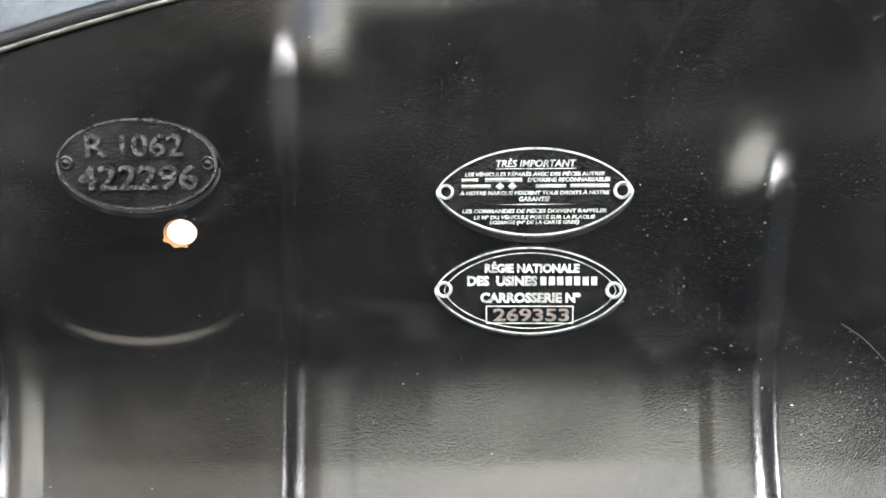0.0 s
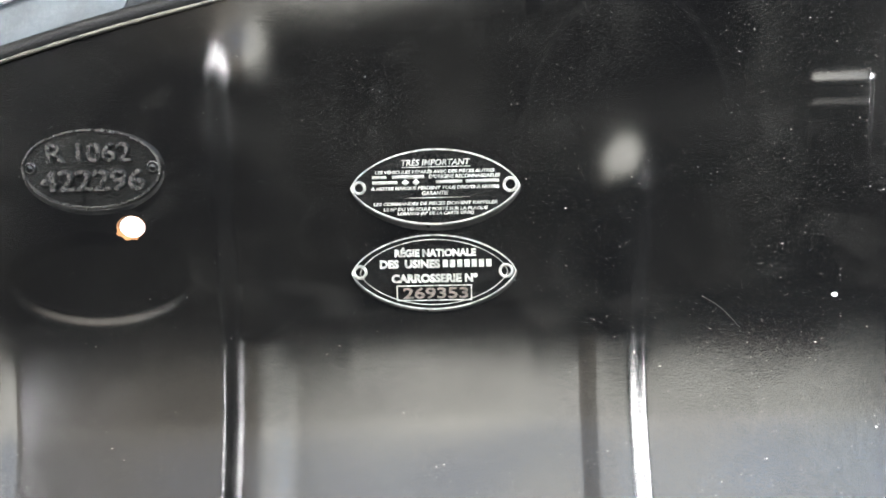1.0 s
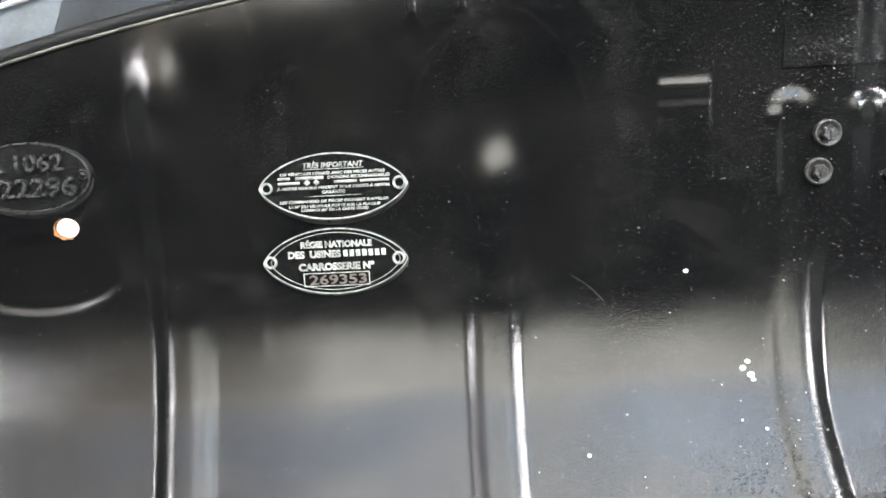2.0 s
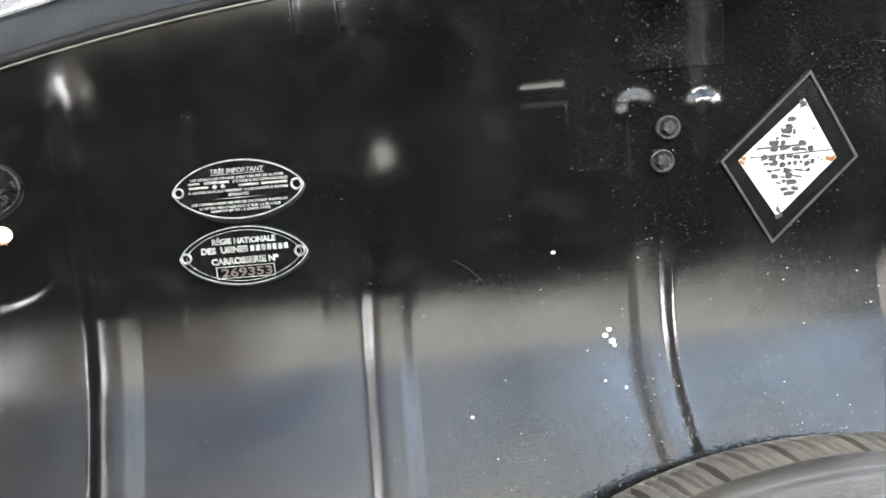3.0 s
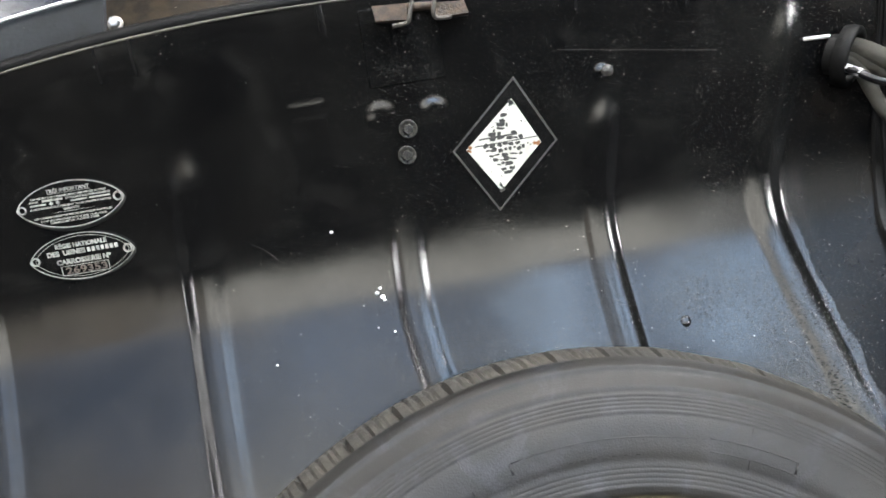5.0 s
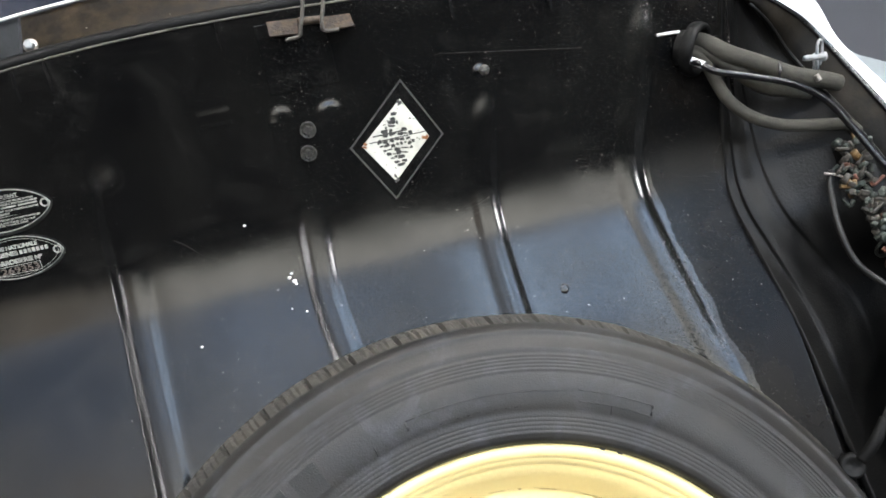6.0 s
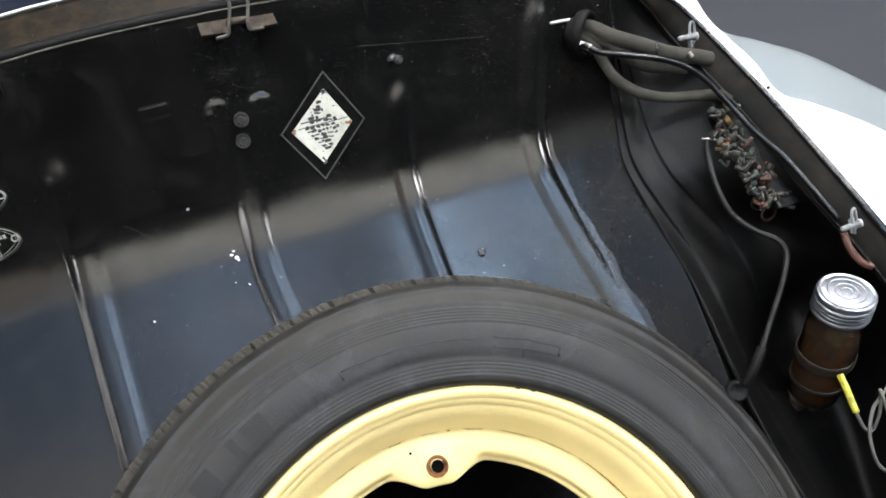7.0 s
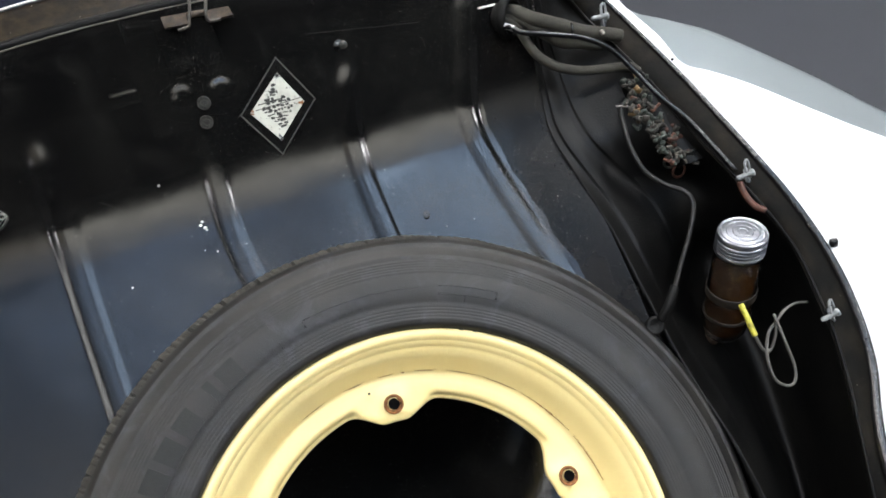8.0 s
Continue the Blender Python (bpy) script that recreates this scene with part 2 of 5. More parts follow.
CREAM = material("cream_wheel_paint", (0.80, 0.66, 0.31), 0.33, grain=0.12, grain_size=260, stain=0.35, stain_size=16, stain_colour=(0.72, 0.54, 0.22))
RUBBER = material("tyre_rubber", (0.0097, 0.0092, 0.0087), 0.44, grain=0.22, grain_size=800, stain=0.9, stain_size=18, stain_colour=(0.0187, 0.0170, 0.0144), dust=(0.0520, 0.0570, 0.0680), dust_amount=0.52, spec=0.28)
RUBBER_MARK = material("moulded_mark_rubber", (0.0055, 0.0054, 0.0052), 0.46, grain=0.3, grain_size=800, stain=0.8, stain_size=60, stain_colour=(0.011, 0.0105, 0.0095), spec=0.25)
TREAD = material("worn_tread", (0.0250, 0.0232, 0.0200), 0.7, grain=0.4, grain_size=700, stain=0.9, stain_size=30, stain_colour=(0.0484, 0.0420, 0.0317))
CABLE = material("glossy_black_cable", (0.0035, 0.0035, 0.0045), 0.22, grain=0.3, grain_size=500, stain=0.6, stain_size=120, stain_colour=(0.010, 0.0098, 0.0095), spec=0.4)
SOFT = material("soft_black_rubber", (0.004, 0.004, 0.004), 0.5, grain=0.4, grain_size=600, stain=0.5, stain_size=60, stain_colour=(0.009, 0.0088, 0.008), spec=0.12)
CLOTH = material("woven_sleeve", (0.0290, 0.0265, 0.0190), 0.8, grain=0.9, grain_size=1100, stain=0.9, stain_size=90, stain_colour=(0.0140, 0.0130, 0.0100))
PIPE = material("dark_pipe_paint", (0.0075, 0.0073, 0.0070), 0.42, grain=0.4, grain_size=700, stain=0.8, stain_size=60, stain_colour=(0.018, 0.017, 0.015), spec=0.25)
GREYWIRE = material("grey_wire", (0.0700, 0.0665, 0.0595), 0.5, grain=0.3, grain_size=900, stain=0.6, stain_size=90)
YELLOW = material("yellow_tape", (0.50, 0.46, 0.045), 0.45, grain=0.9, grain_size=500, stain=1.0, stain_size=260, stain_colour=(0.05, 0.045, 0.012))
STICKER = material("worn_white_enamel", (0.54, 0.54, 0.47), 0.45, grain=0.25, grain_size=900, stain=0.7, stain_size=90, stain_colour=(0.34, 0.33, 0.28), specks=1.0, speck_size=500, speck_colour=(0.03, 0.028, 0.025))
INK = material("worn_black_print", (0.012, 0.012, 0.012), 0.5, grain=0.3, grain_size=900, stain=0.7, stain_size=500, stain_colour=(0.09, 0.086, 0.075))
BORE = material("bore_shade_and_chip", (0.002, 0.0018, 0.0018), 0.9, grain=0.3, grain_size=600, spec=0.05)
GLASS = material("old_glass", (0.93, 0.95, 0.92), 0.06, transmission=1.0, ior=1.46)
AMBER = material("amber_fluid", (0.026, 0.0085, 0.0014), 0.06, transmission=0.5, ior=1.38, stain=0.9, stain_size=24, stain_colour=(0.006, 0.005, 0.002))
STRAP = material("dull_brown_strap", (0.022, 0.017, 0.012), 0.5, 0.2, grain=0.5, grain_size=700, stain=0.8, stain_size=120, stain_colour=(0.008, 0.007, 0.006))
FLOOR = material("grey_hall_floor", (0.046, 0.048, 0.056), 0.42, grain=0.1, grain_size=300, stain=0.5, stain_size=1.6, stain_colour=(0.040, 0.042, 0.048))
WALLS = material("dark_unseen_wall", (0.022, 0.021, 0.021), 0.8, grain=0.2, grain_size=80, stain=0.4, stain_size=2)
WALLS_GREY = material("grey_unseen_wall", (0.10, 0.102, 0.108), 0.8, grain=0.2, grain_size=80, stain=0.4, stain_size=2, stain_colour=(0.075, 0.075, 0.08))
CEILING = material("dark_unseen_ceiling", (0.06, 0.06, 0.06), 0.9, grain=0.2, grain_size=120, stain=0.3, stain_size=2)
GLOW = material("lit_diffuser", (0.8, 0.8, 0.8), 0.5, emission=(1.0, 0.97, 0.92), strength=38.0)
GLOW_WARM = material("added_warm_glow", (0.8, 0.8, 0.8), 0.5, emission=(1.0, 0.95, 0.82), strength=5.2)
GLOW_WARM_DIM = material("added_dim_warm_glow", (0.8, 0.8, 0.8), 0.5, emission=(1.0, 0.86, 0.66), strength=1.7)
GLOW_SPOT = material("strong_lit_diffuser", (0.8, 0.8, 0.8), 0.5, emission=(1.0, 0.98, 0.94), strength=100.0)
GLOW_SIDE = material("bright_lit_diffuser", (0.8, 0.8, 0.8), 0.5, emission=(1.0, 0.98, 0.95), strength=62.0)
GLOW_LOW = material("soft_lit_diffuser", (0.8, 0.8, 0.8), 0.5, emission=(1.0, 0.98, 0.95), strength=16.0)
GLOW_HOLE = material("white_disc_glow", (0.8, 0.8, 0.8), 0.5, emission=(1.0, 1.0, 0.98), strength=1.6)
BLUE_GLOW = material("added_blue_glow", (0.5, 0.5, 0.5), 0.5, emission=(0.52, 0.70, 1.0), strength=5.0)
BLUE_GLOW_EDGE = material("added_pale_blue_glow", (0.5, 0.5, 0.5), 0.5, emission=(0.78, 0.85, 0.98), strength=3.4)
BLUE_GLOW_DIM = material("added_dim_blue_glow", (0.5, 0.5, 0.5), 0.5, emission=(0.52, 0.70, 1.0), strength=1.5)
BLUE_GLOW_BRIGHT = material("added_bright_blue_glow", (0.5, 0.5, 0.5), 0.5, emission=(0.58, 0.77, 1.0), strength=15.0)

# ---- building helpers ----
TILT = 28.0
# the luggage bay is laid out square to its rear panel: x across the car, z up the panel, -y out of it
W = Matrix.Translation((0, 0, 0.75)) @ Matrix.Rotation(radians(-TILT), 4, "X") @ Matrix.Translation((0, 0, -0.75))

def part(name, bm, mat, parent=None, label="", smooth=True, m=None):
    me = bpy.data.meshes.new(name)
    bm.to_mesh(me)
    bm.free()
    for poly in me.polygons:
        poly.use_smooth = smooth
    me.materials.append(mat)
    ob = new(name, me)
    if parent:
        ob.parent = parent
    if m is not None:
        ob.matrix_basis = m
    if label:
        tagged(ob, label)
    return ob

def thing(name, m, label, category, group="", kind=""):
    ob = new(name)
    ob.empty_display_size = 0.02
    ob.matrix_basis = m
    return tagged(ob, label, category, group, kind)

def spline(points, steps=8):
    """Catmull-Rom through points."""
    pts = [Vector(p) for p in points]
    pts = [2 * pts[0] - pts[1]] + pts + [2 * pts[-1] - pts[-2]]
    out = []
    for i in range(1, len(pts) - 2):
        a, b, c, d = pts[i - 1:i + 3]
        for k in range(steps):
            t = k / steps
            out.append(0.5 * (2 * b + (c - a) * t + (2 * a - 5 * b + 4 * c - d) * t * t + (3 * b - a - 3 * c + d) * t ** 3))
    out.append(pts[-2])
    return out

def grid(bm, rows):
    vs = [[bm.verts.new(p) for p in r] for r in rows]
    for a, b in zip(vs, vs[1:]):
        for i in range(len(a) - 1):
            bm.faces.new((a[i], a[i + 1], b[i + 1], b[i]))
    return vs

def tube(points, radius, sides=10, steps=8, radii=None, closed=False):
    path = spline(points, steps) if steps else [Vector(p) for p in points]
    bm = bmesh.new()
    rings = []
    up = Vector((0.13, 0.31, 0.94)).normalized()
    n = len(path)
    for i, p in enumerate(path):
        d = (path[min(i + 1, n - 1)] - path[max(i - 1, 0)]).normalized()
        a = d.cross(up)
        if a.length < 1e-4:
            a = d.cross(Vector((1, 0, 0)))
        a.normalize()
        up = a.cross(d).normalized()
        r = radius if radii is None else radii[0] + (radii[1] - radii[0]) * i / (n - 1)
        rings.append([bm.verts.new(p + (a * math.cos(q) + up * math.sin(q)) * r) for q in (2 * math.pi * k / sides for k in range(sides))])
    for u, v in zip(rings, rings[1:]):
        for k in range(sides):
            bm.faces.new((u[k], u[(k + 1) % sides], v[(k + 1) % sides], v[k]))
    bm.faces.new(rings[0][::-1])
    bm.faces.new(rings[-1])
    return bm

def lathe(profile, sides=48, full=True):
    """Turns (radius, height) round z; open at both ends."""
    bm = bmesh.new()
    rings = []
    for r, z in profile:
        if r < 1e-6:
            rings.append([bm.verts.new((0, 0, z))])
        else:
            rings.append([bm.verts.new((r * math.cos(a), r * math.sin(a), z)) for a in (2 * math.pi * k / sides for k in range(sides))])
    for u, v in zip(rings, rings[1:]):
        for k in range(sides):
            k2 = (k + 1) % sides
            if len(u) == 1 and len(v) > 1:
                bm.faces.new((u[0], v[k], v[k2]))
            elif len(v) == 1 and len(u) > 1:
                bm.faces.new((u[k], u[k2], v[0]))
            elif len(u) > 1:
                bm.faces.new((u[k], u[k2], v[k2], v[k]))
    bmesh.ops.recalc_face_normals(bm, faces=bm.faces)
    return bm

def box(sx, sy, sz, bevel=0.0, at=(0, 0, 0), seg=2):
    bm = bmesh.new()
    bmesh.ops.create_cube(bm, size=1, matrix=Matrix.Translation(at) @ Matrix.Diagonal((sx, sy, sz, 1)))
    if bevel:
        bmesh.ops.bevel(bm, geom=bm.edges[:], offset=bevel, segments=seg, affect="EDGES", profile=0.5)
    return bm

def smoothstep(a, b, x):
    t = min(1.0, max(0.0, (x - a) / (b - a)))
    return t * t * (3 - 2 * t)

# ---- rear panel of the luggage bay ----
def panel_top(x):
    if x < 0.19:
        return 0.8525 - 0.39 * (x - 0.19) ** 2
    return 0.8525 - 0.20 * (x - 0.19) ** 2 - 1.35 * max(0.0, x - 0.5) ** 2

def panel_y(x, z):
    d = max(0.0, 0.708 - z)
    y = -0.42 * (d - 0.045 * (1 - math.exp(-d / 0.045)))
    y -= (max(0.0, x - 0.5) / 0.11) ** 2 * max(0.0, 0.66 - z) * 0.10
    y += 2.6 * smoothstep(-0.14, 0.02, x) * max(0.0, z - panel_top(x) + 0.028) ** 2
    y -= 1.0 * max(0.0, z - 0.775) ** 2
    # the sheet turns forward beside the corner
    turn = max(0.0, x - 0.548)
    y -= 0.26 * turn * turn / (turn + 0.020)
    low = max(0.0, 0.652 - z)
    y -= 0.060 * low * low / (low + 0.012)
    # hollow added under the wheel to clear the tyre and darken the hub opening
    y += 2.2 * max(0.0, x - 0.612)
    r = math.hypot(x - 0.332, (z - 0.35) * 1.12)
    return y + 0.075 * (1 - smoothstep(0.19, 0.264, r)) + 0.22 * (1 - smoothstep(0.03, 0.18, r))

# pressed ribs: centre line (z, x), width, top end, height
RIBS = [
    ([(0.80, -0.172), (0.675, -0.1686), (0.64, -0.164), (0.10, -0.154)], 0.026, 0.800, 0.0030),
    ([(0.82, -0.0468), (0.70, -0.0475), (0.59, -0.0468), (0.10, -0.046)], 0.031, 0.8200, 0.0034),
    ([(0.77, 0.1138), (0.68, 0.1052), (0.60, 0.1045), (0.53, 0.1060), (0.10, 0.110)], 0.030, 0.7680, 0.0033),
    ([(0.78, 0.2660), (0.68, 0.2520), (0.61, 0.2500), (0.59, 0.2580), (0.45, 0.276), (0.10, 0.30)], 0.027, 0.744, 0.0030),
    ([(0.765, 0.4095), (0.69, 0.3930), (0.66, 0.3922), (0.592, 0.3965), (0.10, 0.44)], 0.026, 0.7605, 0.0031),
    ([(0.795, 0.5465), (0.67, 0.5140), (0.605, 0.5268), (0.508, 0.5510), (0.10, 0.64)], 0.027, 0.804, 0.0031),
]

def rib_centre(line, z):
    for (z0, x0), (z1, x1) in zip(line, line[1:]):
        if z >= z1 or (z1, x1) == line[-1]:
            t = (z0 - z) / (z0 - z1)
            return x0 + (x1 - x0) * max(0.0, min(1.3, t))
    return line[-1][1]

def rib_table(line):
    out = []
    for k in range(900):
        z = k * 0.001
        out.append(sum(rib_centre(line, z + (q - 5) * 0.006) for q in range(11)) / 11)
    return out
RIB_LINES = [rib_table(r[0]) for r in RIBS]

def bump(x, z, cx, cz, rx, rz, h):
    e = math.hypot((x - cx) / rx, (z - cz) / rz)
    return h * (1 - smoothstep(0.3, 1.0, e))

def panel_relief(x, z):
    h = 0.0
    for table, (line, width, top, height) in zip(RIB_LINES, RIBS):
        c = table[min(899, max(0, int(z * 1000)))]
        d = abs(x - c)
        end = top - width * 0.93
        if z > end:
            d = math.hypot(d, (z - end) * 0.54)
        u = d / (width * 0.5)
        if u < 3.2:
            # flat crown, sloping flanks, rounded shoulders and fillets
            soft = smoothstep(0.67, 0.72, z)
            f = (0.95 + 0.07 * soft - u) / (0.50 + 0.18 * soft)
            foot, crown = 0.02 + 0.22 * soft, 0.22
            rise = 1 - 0.5 * (f + math.sqrt(f * f + foot))
            whole = 0.5 * (1 + math.sqrt(1 + crown))
            v = 1 - 0.5 * (rise + math.sqrt(rise * rise + crown)) / whole
            if height == 0.0030:
                full = smoothstep(0.745, 0.685, z)
            else:
                full = 0.92 + 0.52 * smoothstep(0.684, 0.706, z) - 0.30 * smoothstep(0.71, 0.74, z)
            under = 0.35 + 0.65 * smoothstep(0.12, 0.22, math.hypot(x - 0.332, (z - 0.35) * 1.12))
            h += height * full * v * under
    # oval pressing under the type plate
    e = math.hypot((x + 0.1150) / 0.0415, (z - 0.7137) / 0.0195)
    h -= 0.0006 * (1 - smoothstep(0.84, 1.04, e))
    # seat of the two oval plates
    sx = smoothstep(-0.0085, -0.0045, x) * (1 - smoothstep(0.0695, 0.0735, x))
    sz = smoothstep(0.66, 0.70, z) * (1 - smoothstep(0.765, 0.81, z))
    h -= 0.0004 * sx * sz
    # raised shoulders beside the striker
    if 0.22 < x < 0.32 and z > 0.70:
        h += bump(x, z, 0.2503, 0.7742, 0.0130, 0.0110, 0.0011) + bump(x, z, 0.2868, 0.7715, 0.0130, 0.0105, 0.0014)
        h += 0.0009 * (1 - smoothstep(0.2, 1.0, abs(x - 0.2427) / 0.005)) * smoothstep(0.726, 0.739, z) * (1 - smoothstep(0.770, 0.776, z))
        h += 0.0024 * (1 - smoothstep(0.25, 1.0, abs(x - 0.2720) / 0.0190)) * smoothstep(0.70, 0.76, z)
    # folded tab
    if 0.180 < x < 0.222 and 0.74 < z < 0.80:
        side = smoothstep(0.1872, 0.1890, x) * (1 - smoothstep(0.2120, 0.2138, x))
        h += side * 0.0007 * smoothstep(0.748, 0.784, z) * (1 - smoothstep(0.7850, 0.7935, z))
        h -= side * 0.0002 * smoothstep(0.7790, 0.7805, z) * (1 - smoothstep(0.7860, 0.7875, z))
    # spot weld seams under the lip
    for sx0 in (0.0748, 0.0982, 0.2212, 0.392, 0.47):
        if abs(x - sx0) < 0.004:
            t = panel_top(x)
            h += 0.0011 * (1 - smoothstep(0.1, 1.0, abs(x - sx0) / 0.0034)) * smoothstep(t - 0.028, t - 0.020, z)
    if abs(x - 0.406) < 0.01 and abs(z - 0.7785) < 0.01:
        h += bump(x, z, 0.4075, 0.7785, 0.0058, 0.0058, 0.0016)
    # broad unevenness of the hand-finished sheet
    n = noise.noise(Vector((x * 9, z * 9, 0.3))) * 0.0007 + noise.noise(Vector((x * 26, z * 26, 4.1))) * 0.00022
    return h + n

def panel_frame(x, z, off=0.0, turn=0.0):
    """A frame lying on the panel: local x across, y up, z out of it."""
    e = 0.004
    dx = Vector((2 * e, panel_y(x + e, z) - panel_y(x - e, z), 0)).normalized()
    dz = Vector((0, panel_y(x, z + e) - panel_y(x, z - e), 2 * e)).normalized()
    nrm = dx.cross(dz).normalized()
    dz = nrm.cross(dx)
    m = Matrix((dx, dz, nrm)).transposed().to_4x4()
    m.translation = Vector((x, panel_y(x, z) - panel_relief(x, z), z)) + nrm * off
    return m @ Matrix.Rotation(radians(turn), 4, "Z")

car = thing("car_body", W, "black painted front luggage bay of an old white car", "car")

bm = bmesh.new()
NX, NZ = 860, 440
X0, X1, Z0 = -0.27, 0.665, 0.0
HOLE = (-0.0996, 0.7367, 0.0064)
rows = []
for j in range(NZ + 1):
    v = j / NZ
    v = 1 - (1 - v) ** 1.25
    row = []
    for i in range(NX + 1):
        x = X0 + (X1 - X0) * i / NX
        z = Z0 + (panel_top(x) - Z0) * v
        row.append(Vector((x, panel_y(x, z) - panel_relief(x, z), z)))
    rows.append(row)
grid(bm, rows)
FLAT = 0.78
inside = [v for v in bm.verts if math.hypot(v.co.x - HOLE[0], (v.co.z - HOLE[1]) / FLAT) < HOLE[2]]
bmesh.ops.delete(bm, geom=inside, context="VERTS")
for v in bm.verts:
    d = math.hypot(v.co.x - HOLE[0], (v.co.z - HOLE[1]) / FLAT)
    if d < HOLE[2] * 2 and v.is_boundary:
        s = HOLE[2] / d
        v.co.x, v.co.z = HOLE[0] + (v.co.x - HOLE[0]) * s, HOLE[1] + (v.co.z - HOLE[1]) * s
bulkhead = part("bulkhead", bm, BLACK, car, "glossy black pressed steel panel with ribs and dust specks")
# duller black past the last rib stands in for the dark corner reflection
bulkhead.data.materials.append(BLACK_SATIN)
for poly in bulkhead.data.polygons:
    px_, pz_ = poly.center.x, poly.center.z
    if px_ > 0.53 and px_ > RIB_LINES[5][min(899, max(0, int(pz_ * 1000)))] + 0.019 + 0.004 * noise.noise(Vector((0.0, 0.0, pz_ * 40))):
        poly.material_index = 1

# rusty edge of the hole and a glowing disc for the light behind it
hm = panel_frame(HOLE[0], HOLE[1], 0.0) @ Matrix.Diagonal((1, FLAT, 1, 1))
bm = bmesh.new()
sides = 40
prev = None
for k in range(sides + 1):
    a = 2 * math.pi * k / sides
    low = math.sin(a) < -0.45 and math.cos(a) < 0.45
    w = 0.0001 + (0.0008 + 0.0005 * math.sin(a * 9)) * (1 if low else 0.0)
    c, s = math.cos(a), math.sin(a)
    ring = [bm.verts.new((c * (HOLE[2] + w), s * (HOLE[2] + w), 0.0003)), bm.verts.new((c * (HOLE[2] - 0.0004), s * (HOLE[2] - 0.0004), 0.0005)),
            bm.verts.new((c * (HOLE[2] - 0.0005), s * (HOLE[2] - 0.0005), -0.002))]
    if prev:
        for u in range(2):
            bm.faces.new((prev[u], ring[u], ring[u + 1], prev[u + 1]))
    prev = ring
part("hole_edge", bm, RUST, car, "rusty edge of a drilled hole", m=hm)
bm = bmesh.new()
bmesh.ops.create_circle(bm, cap_ends=True, radius=0.03, segments=32)
part("lit_space", bm, GLOW_HOLE, car, "glowing disc that stands in for the light behind the hole", m=hm @ Matrix.Translation((0, 0, -0.016)))

# lip, seal, gutter and lid edge along the top of the panel
def edge(x, dy, dz):
    return (x, panel_y(min(x, 0.611), panel_top(x)) + dy, panel_top(x) + dz)
XS = [-0.27 + 0.0445 * i for i in range(21)]
part("top_lip", tube([edge(x, -0.0008, 0.0002) for x in XS], 0.0009, 8, 4), LIP, car, "worn grey metal lip")
part("rubber_seal", tube([edge(x, 0.0065, 0.0035) for x in XS], 0.0052, 10, 4), SOFT, car, "black rubber seal")
# one gutter in three tones; the paler left parts stand in for its reflection
for nm, a, b, mat, lb in (("cowl_end", -0.27, -0.101, PALE, "dusty cowl end, its pale tone standing in for a reflection"), ("cowl_middle", -0.100, 0.078, MIDGREY, "dusty gutter, its grey tone standing in for a reflection"), ("cowl_gutter", 0.080, 0.62, GUTTER, "brown stained dusty gutter below the lid")):
    bm = bmesh.new()
    n = 40
    grid(bm, [[edge(a + (b - a) * i / n, dy, dz) for i in range(n + 1)] for dy, dz in ((0.004, 0.0), (0.011, 0.006), (0.016, 0.0105), (0.024, 0.020), (0.031, 0.030), (0.035, 0.0345), (0.041, 0.035))])
    part(nm, bm, mat, car, lb)
part("lid_bead", tube([edge(x, 0.034, 0.0365) for x in XS if x < 0.5], 0.0012, 8, 4), BEAD, car, "thin pale bead")
bm = bmesh.new()
grid(bm, [[edge(-0.27 + 0.022 * i, dy, dz) for i in range(40)] for dy, dz in ((0.038, 0.036), (0.050, 0.06), (0.075, 0.10), (0.12, 0.16))])
part("lid_inner", bm, NAVY, car, "dark glossy inside of the raised lid")
m = W @ Matrix.Translation(edge(0.0879, 0.012, 0.012)) @ Matrix.Rotation(radians(70), 4, "X")
bolt = thing("gutter_bolt", m, "bright zinc bolt with washer in the gutter", "bolt")
part("washer", lathe([(0.0, 0.0), (0.0052, 0.0), (0.0052, 0.0012), (0.0, 0.0012)], 20), STEEL, bolt)
part("head", lathe([(0.0036, 0.001), (0.0038, 0.0045), (0.0028, 0.0052), (0.0, 0.0054)], 6), ZINC, bolt, smooth=False)

# side wall of the bay, its flange and the outer wing
CORNER = [(0.6060, -0.0160, 0.8080), (0.6053, -0.0150, 0.7961), (0.6002, -0.0150, 0.7312), (0.5960, -0.0190, 0.6663), (0.5924, -0.0338, 0.6342), (0.5994, -0.0589, 0.5925), (0.6125, -0.0884, 0.5333), (0.6196, -0.1287, 0.4609), (0.6256, -0.1681, 0.3973), (0.6352, -0.2389, 0.3110), (0.6351, -0.3390, 0.1593), (0.6251, -0.4162, 0.0454)]
INNER = [(0.6200, -0.0060, 0.8020), (0.6483, -0.0040, 0.7694), (0.6685, -0.0040, 0.7346), (0.6865, -0.0442, 0.6870), (0.7044, -0.0728, 0.6417), (0.7191, -0.1116, 0.5901), (0.7358, -0.1503, 0.5405), (0.7497, -0.1789, 0.4941), (0.7488, -0.2069, 0.4495), (0.7389, -0.2456, 0.3895), (0.6934, -0.3344, 0.2392), (0.6536, -0.4326, 0.0965)]
EDGE = [(0.6240, -0.0060, 0.8045), (0.6650, -0.0040, 0.7776), (0.6930, -0.0040, 0.7509), (0.7251, -0.0551, 0.6766), (0.7428, -0.0951, 0.6231), (0.7564, -0.1388, 0.5708), (0.7684, -0.1649, 0.5302), (0.7774, -0.1902, 0.4855), (0.7794, -0.2154, 0.4407), (0.7696, -0.2469, 0.3842), (0.7298, -0.3004, 0.3118), (0.6774, -0.4391, 0.1468)]
C_, I_, E_ = spline(CORNER, 6), spline(INNER, 6), spline(EDGE, 6)
